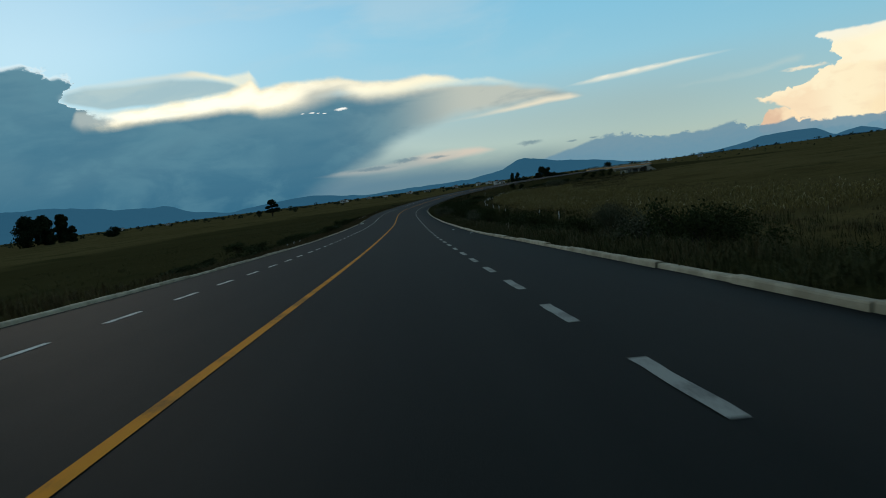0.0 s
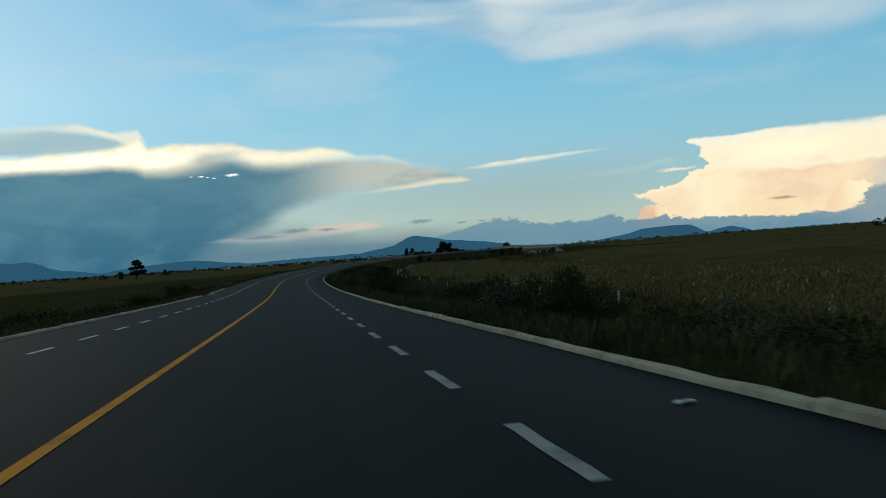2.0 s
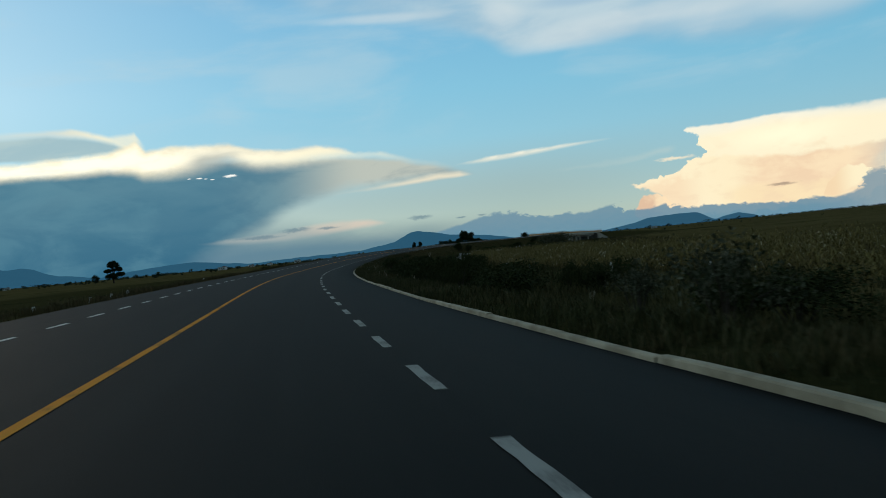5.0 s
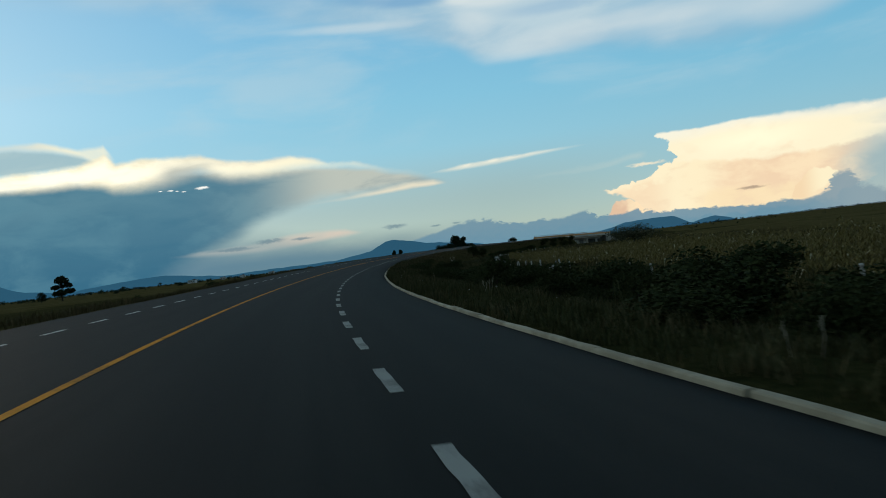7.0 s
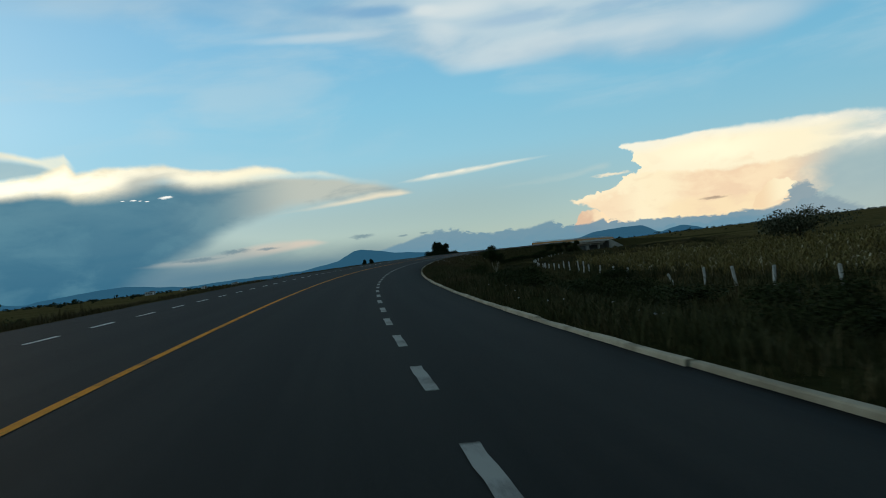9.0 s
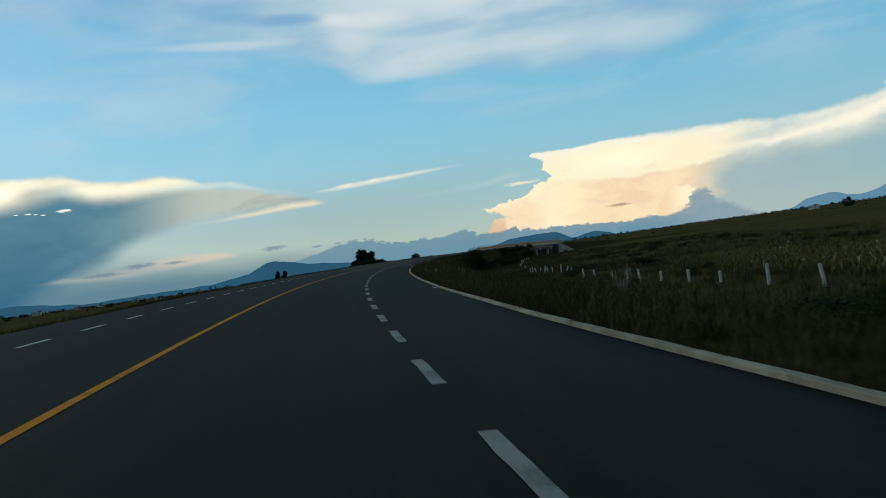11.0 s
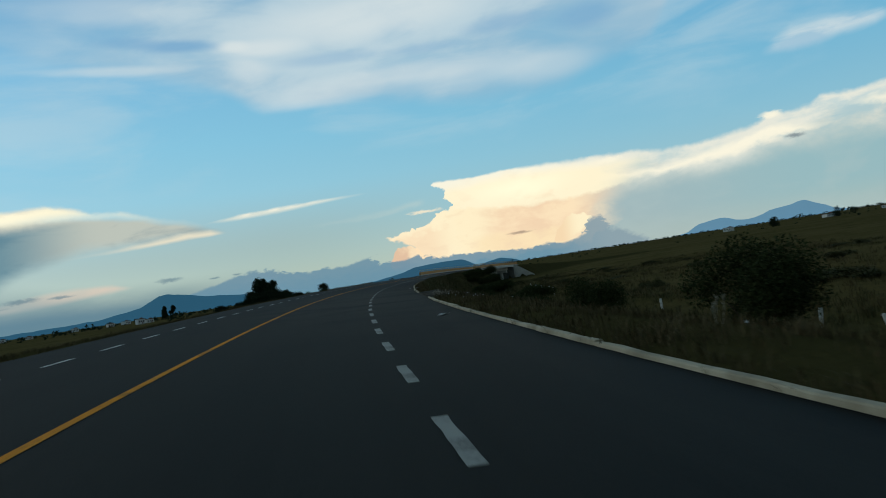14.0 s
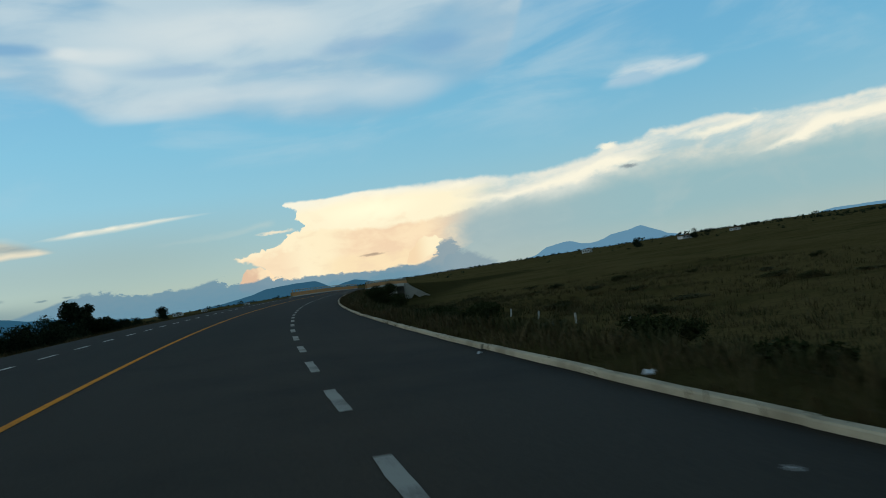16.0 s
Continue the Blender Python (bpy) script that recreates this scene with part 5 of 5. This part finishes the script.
def place_post(s, lat, tilt=None):
    p = beside(s, lat)
    ob = new("fence_post", pr.choice(tall_posts if s < 278 else post_meshes))
    lean = tilt if tilt is not None else pr.gauss(0, 5)
    ob.matrix_world = Matrix.Translation(p) @ Euler((radians(pr.gauss(0, 3)), radians(lean), -heading(s))).to_matrix().to_4x4()
    tagged(ob, "whitewashed concrete fence post in the weeds" if abs(lean) < 9 else "leaning whitewashed concrete fence post", "post", "fence posts")


LEANING = {219.5: 30.0, 221.3: 62.0, 243.0: -24.0, 311.4: 18.0, 326.2: 12.0, 333.8: -14.0}
for s in (42.0, 64.0, 86.0, 100.0, 132.0, 143.5, 154.0, 171.0, 179.4, 196.0, 199.2, 212.0, 216.0, 219.5, 221.3, 223.2, 227.0, 231.8, 235.0, 239.0, 243.0, 251.5, 255.5, 259.3, 263.2, 264.9, 268.2,
          271.4, 275.3, 279.8, 283.3, 286.7, 290.3, 293.0, 296.9, 300.9, 304.6, 308.6, 311.4, 314.6, 318.8, 322.6, 326.2, 330.0, 333.8, 337.4, 342.0, 353.6, 361.3, 368.7, 388.0, 392.0, 400.0, 408.0, 416.0):
    place_post(s, 19.3 + pr.uniform(-0.2, 0.2), LEANING.get(s))

# low white delineators beside the far kerb
stub = build_post(0.26, 9)
for s in (57.9, 60.9, 64.1, 145.0, 152.5, 156.4, 159.8, 184.1):
    ob = new("delineator_post", stub)
    ob.matrix_world = Matrix.Translation(beside(s, -7.4)) @ Euler((radians(pr.gauss(0, 4)), radians(pr.gauss(0, 5)), -heading(s))).to_matrix().to_4x4()
    tagged(ob, "short white marker post beside the far kerb", "post", "marker posts")

# ---------------------------------------------------------------- bridge


def build_bridge():
    mid = (BRIDGE_A + BRIDGE_B) / 2
    b = thing("bridge", (0, 0, 0), "concrete overpass carrying the highway, with orange parapet", "bridge")

    def strip(name, lat0, lat1, h0, h1, mat, s0=BRIDGE_A, s1=BRIDGE_B, label=""):
        ss = np.linspace(s0, s1, 14)
        verts, faces = [], []
        for s in ss:
            verts += [road(s, lat0, h0), road(s, lat1, h0), road(s, lat1, h1), road(s, lat0, h1)]
        for i in range(len(ss) - 1):
            for k in range(4):
                a, c = i * 4 + k, i * 4 + (k + 1) % 4
                faces.append((a, c, c + 4, a + 4))
        faces += [(3, 2, 1, 0), tuple(range(len(verts) - 4, len(verts)))]
        ob = new(name, mesh_of(name, verts, faces, mat))
        ob.parent = b
        if label:
            ob["label"] = label

    strip("deck", -7.0, 7.0, -0.55, -0.02, MAT_CONCRETE)
    for lat in (-5.0, -1.7, 1.7, 5.0):
        strip("girder", lat - 0.3, lat + 0.3, -1.35, -0.55, MAT_CONCRETE)
    for lat in (6.4, -6.4):
        strip("parapet", lat - 0.17, lat + 0.17, 0.12, 0.78, MAT_ORANGE, label="orange painted solid parapet")
        strip("edge_beam", lat - 0.22, lat + 0.22, -0.5, 0.14, MAT_CONCRETE)
    for lat in (6.4, -6.4):
        strip("rail", lat - 0.06, lat + 0.06, 1.12, 1.24, MAT_CONCRETE)
        for s in np.arange(BRIDGE_A + 1, BRIDGE_B, 2.5):
            strip("baluster", lat - 0.07, lat + 0.07, 0.74, 1.14, MAT_CONCRETE, s, s + 0.2)
    for s in (BRIDGE_A + 14, mid + 2, BRIDGE_B - 14):
        strip("pier_cap", -6.3, 6.3, -2.1, -1.35, MAT_CONCRETE, s - 0.6, s + 0.6)
        for lat in (-4.6, 0.0, 4.6):
            p = road(s, lat, -2.0)
            bm = bmesh.new()
            tube(bm, [Vector((p.x, p.y, -4.6)), Vector((p.x, p.y, p.z + 0.1))], [0.5, 0.5], 14)
            part("pier", bm, MAT_CONCRETE, b)
    for s, way in ((BRIDGE_A + 5, -1), (BRIDGE_B - 7, 1)):
        strip("abutment", -7.0, 7.0, -5.2, -0.55, MAT_CONCRETE_SHADE, s - 0.8, s + 0.8)
        for lat in (7.0, -7.0):
            side = 1 if lat > 0 else -1
            verts = []
            for ds, dl, h0, h1 in ((0, 0, -5.0, 0.1), (way * 7.5 if way < 0 else 1.5, (3.5 if way < 0 else 5.5) * side, -5.0, -3.4)):
                for th in (0.0, 0.4 * side):
                    verts += [road(s + ds, lat + dl + th, h0), road(s + ds, lat + dl + th, h1)]
            ob = new("wing_wall", mesh_of("wing_wall", verts, [(0, 1, 5, 4), (2, 6, 7, 3), (1, 3, 7, 5), (0, 2, 3, 1), (4, 5, 7, 6)], MAT_CONCRETE))
            ob.parent = b


build_bridge()

# ---------------------------------------------------------------- farm track, rubble and litter


def build_track():
    """The dusty mouth of a farm track that joins the shoulder through the gap in the kerb."""
    r = random.Random(8)
    verts, faces, cols = [], [], 9
    for i in range(15):
        u = i / 14
        for k in range(cols):
            v = k / (cols - 1)
            half = 4.5 - 0.8 * v
            s = 349.4 + (2 * u - 1) * half + 0.5 * math.sin(v * 5 + 1)
            lat = 5.93 + 2.6 * v + (0.25 * math.sin(u * 9) + 0.1 * math.sin(u * 31)) * (1 if k else 0.5)
            p = road(s, lat)
            z = max(ground_at(p.x, p.y) + 0.03, road(s, 6.0).z + 0.004 - 0.12 * max(0.0, lat - 6.0))
            verts.append((p.x, p.y, z + (0.03 * r.random() - 0.015 if v > 0.1 else 0)))
    for i in range(14):
        for k in range(cols - 1):
            a = i * cols + k
            faces.append((a, a + 1, a + cols + 1, a + cols))
    tagged(new("farm_track", mesh_of("farm_track", verts, faces, MAT_DIRT, True)), "dusty earth farm track joining the road", "track", kind="structure")


build_track()


def stone_mesh(seed, mat, flat=0.7):
    r = random.Random(seed)
    bm = bmesh.new()
    bmesh.ops.create_icosphere(bm, subdivisions=1, radius=0.5)
    for v in bm.verts:
        v.co = Vector((v.co.x * r.uniform(0.7, 1.2), v.co.y * r.uniform(0.7, 1.2), v.co.z * flat * r.uniform(0.7, 1.2)))
    me = bpy.data.meshes.new("stone")
    bm.to_mesh(me)
    bm.free()
    me.materials.append(mat)
    return me


stones = [stone_mesh(k, MAT_RUBBLE) for k in range(6)]
rr = random.Random(15)
for k in range(120):
    s, lat = 346.3 + rr.gauss(0, 0.75), 6.4 + abs(rr.gauss(0, 0.5))
    p = beside(s, lat)
    size = rr.choice((0.03, 0.04, 0.05, 0.07, 0.10))
    ob = new("stone", rr.choice(stones))
    ob.matrix_world = Matrix.Translation(p + Vector((0, 0, size * 0.2 + 0.25 * math.exp(-((s - 346.3) ** 2 + (lat - 6.5) ** 2) / 1.5) * rr.random()))) @ Euler((rr.uniform(0, 3), rr.uniform(0, 3), rr.uniform(0, 3))).to_matrix().to_4x4() @ Matrix.Diagonal((size, size, size, 1))
    tagged(ob, "broken pale stone in a rubble heap beside the track", "stone", "rubble heap")


def litter_bit(at, size, seed, label, category, turn=0.0):
    """A crumpled, bent sheet of rubbish."""
    r = random.Random(seed)
    verts, faces, n = [], [], 5
    for layer in (0.0, 0.012):
        for i in range(n):
            for j in range(n):
                x, y = i / (n - 1) - 0.5, j / (n - 1) - 0.5
                verts.append((x * size[0] * r.uniform(0.85, 1.1), y * size[1] * r.uniform(0.85, 1.1), layer + size[2] * r.random() * (1 - abs(2 * x) * 0.7)))
    for i in range(n - 1):
        for j in range(n - 1):
            a = i * n + j
            faces += [(a, a + 1, a + n + 1, a + n)[::-1], (a + n * n, a + n * n + 1, a + n * n + n + 1, a + n * n + n)]
    ob = new("litter", mesh_of("litter", verts, faces, MAT_LITTER))
    ob.matrix_world = Matrix.Translation(at) @ Euler((0, 0, turn)).to_matrix().to_4x4()
    tagged(ob, label, category, "roadside litter")


litter_bit(road(331.4, 5.3, 0.01), (0.42, 0.18, 0.03), 1, "flattened pale cardboard sheet on the shoulder", "litter", 0.6)
litter_bit(road(98.6, 5.2, 0.01), (0.10, 0.03, 0.006), 2, "scrap of pale litter on the shoulder", "litter", 1.2)
litter_bit(road(53.2, 5.1, 0.01), (0.20, 0.09, 0.02), 3, "scrap of pale litter on the shoulder", "litter", 0.2)
litter_bit(road(42.9, 5.5, 0.01), (0.20, 0.09, 0.02), 4, "scrap of pale litter by a broken kerb", "litter", 0.9)
litter_bit(road(360.3, 5.3, 0.008), (0.09, 0.014, 0.006), 5, "scrap of pale litter on the shoulder", "litter", 1.9)
litter_bit(road(363.3, 6.2, 0.075), (0.20, 0.10, 0.035), 6, "crumpled pale bag lying on the kerb", "litter", 0.5)
litter_bit(road(367.3, 5.75, 0.01), (0.09, 0.05, 0.03), 7, "scrap of pale litter by the kerb", "litter", 0.2)
for k in range(110):
    s, lat = (rr.uniform(60, 420), 7.0 + abs(rr.gauss(0, 5.0))) if k < 40 else (rr.gauss(298, 6) if k < 66 else rr.gauss(212, 12) if k < 90 else rr.gauss(343.0, 2.0), 6.8 + abs(rr.gauss(0, 0.9)))
    litter_bit(beside(s, lat) + Vector((0, 0, 0.10)), (rr.uniform(0.025, 0.05), rr.uniform(0.02, 0.035), 0.03), 10 + k, "scrap of white litter caught in the weeds", "litter", rr.uniform(0, 6))

lath = bmesh.new()
box(lath, (0.022, 1.1, 0.02), (0, 0, 0.01), 0.004)
me = bpy.data.meshes.new("lath")
lath.to_mesh(me)
lath.free()
me.materials.append(MAT_LITTER)
ob = new("lath", me)
ob.matrix_world = surface_matrix(273.3, 5.86, 0.0) @ Euler((0, 0, 0.05)).to_matrix().to_4x4()
tagged(ob, "thin pale lath lying along the kerb", "lath")

# fallen kerb fragment across the road
slab = bmesh.new()
box(slab, (0.62, 0.42, 0.13), (0, 0, 0.055), 0.03)
for v in slab.verts:
    v.co.z += 0.22 * max(0.0, 0.34 - abs(v.co.x)) + rr.uniform(-0.012, 0.012)
    v.co.y += rr.uniform(-0.04, 0.04)
me = bpy.data.meshes.new("kerb_fragment")
slab.to_mesh(me)
slab.free()
me.materials.append(MAT_CONCRETE)
ob = new("kerb_fragment", me)
ob.matrix_world = Matrix.Translation(road(114.0, -5.1, 0.0)) @ Euler((0, 0, 1.4)).to_matrix().to_4x4()
tagged(ob, "broken pale kerb fragment lying on the far shoulder", "kerb fragment")

# strip of tyre on the centre line
strip_bm = bmesh.new()
tube(strip_bm, [Vector((-0.24, 0, 0.012)), Vector((-0.08, 0.03, 0.022)), Vector((0.1, -0.02, 0.02)), Vector((0.26, 0.03, 0.01))], [0.015, 0.025, 0.025, 0.01], 6)
me = bpy.data.meshes.new("tyre_scrap")
strip_bm.to_mesh(me)
strip_bm.free()
me.materials.append(MAT_DARK)
ob = new("tyre_scrap", me)
ob.matrix_world = Matrix.Translation(road(116.0, -0.5, 0.0))
tagged(ob, "curled black strip of tyre beside the yellow line", "tyre scrap")

# ---------------------------------------------------------------- pieces of the road: dashes and kerbs
build_dashes()
build_kerb("kerb_right", KERB_R, 1, [(-60, 43.2), (43.5, 105.2), (105.7, 273.0), (273.25, 344.8), (354.0, 493)])
build_kerb("kerb_left", KERB_L, -1, [(-60, 112.6), (119.0, 134.0)])
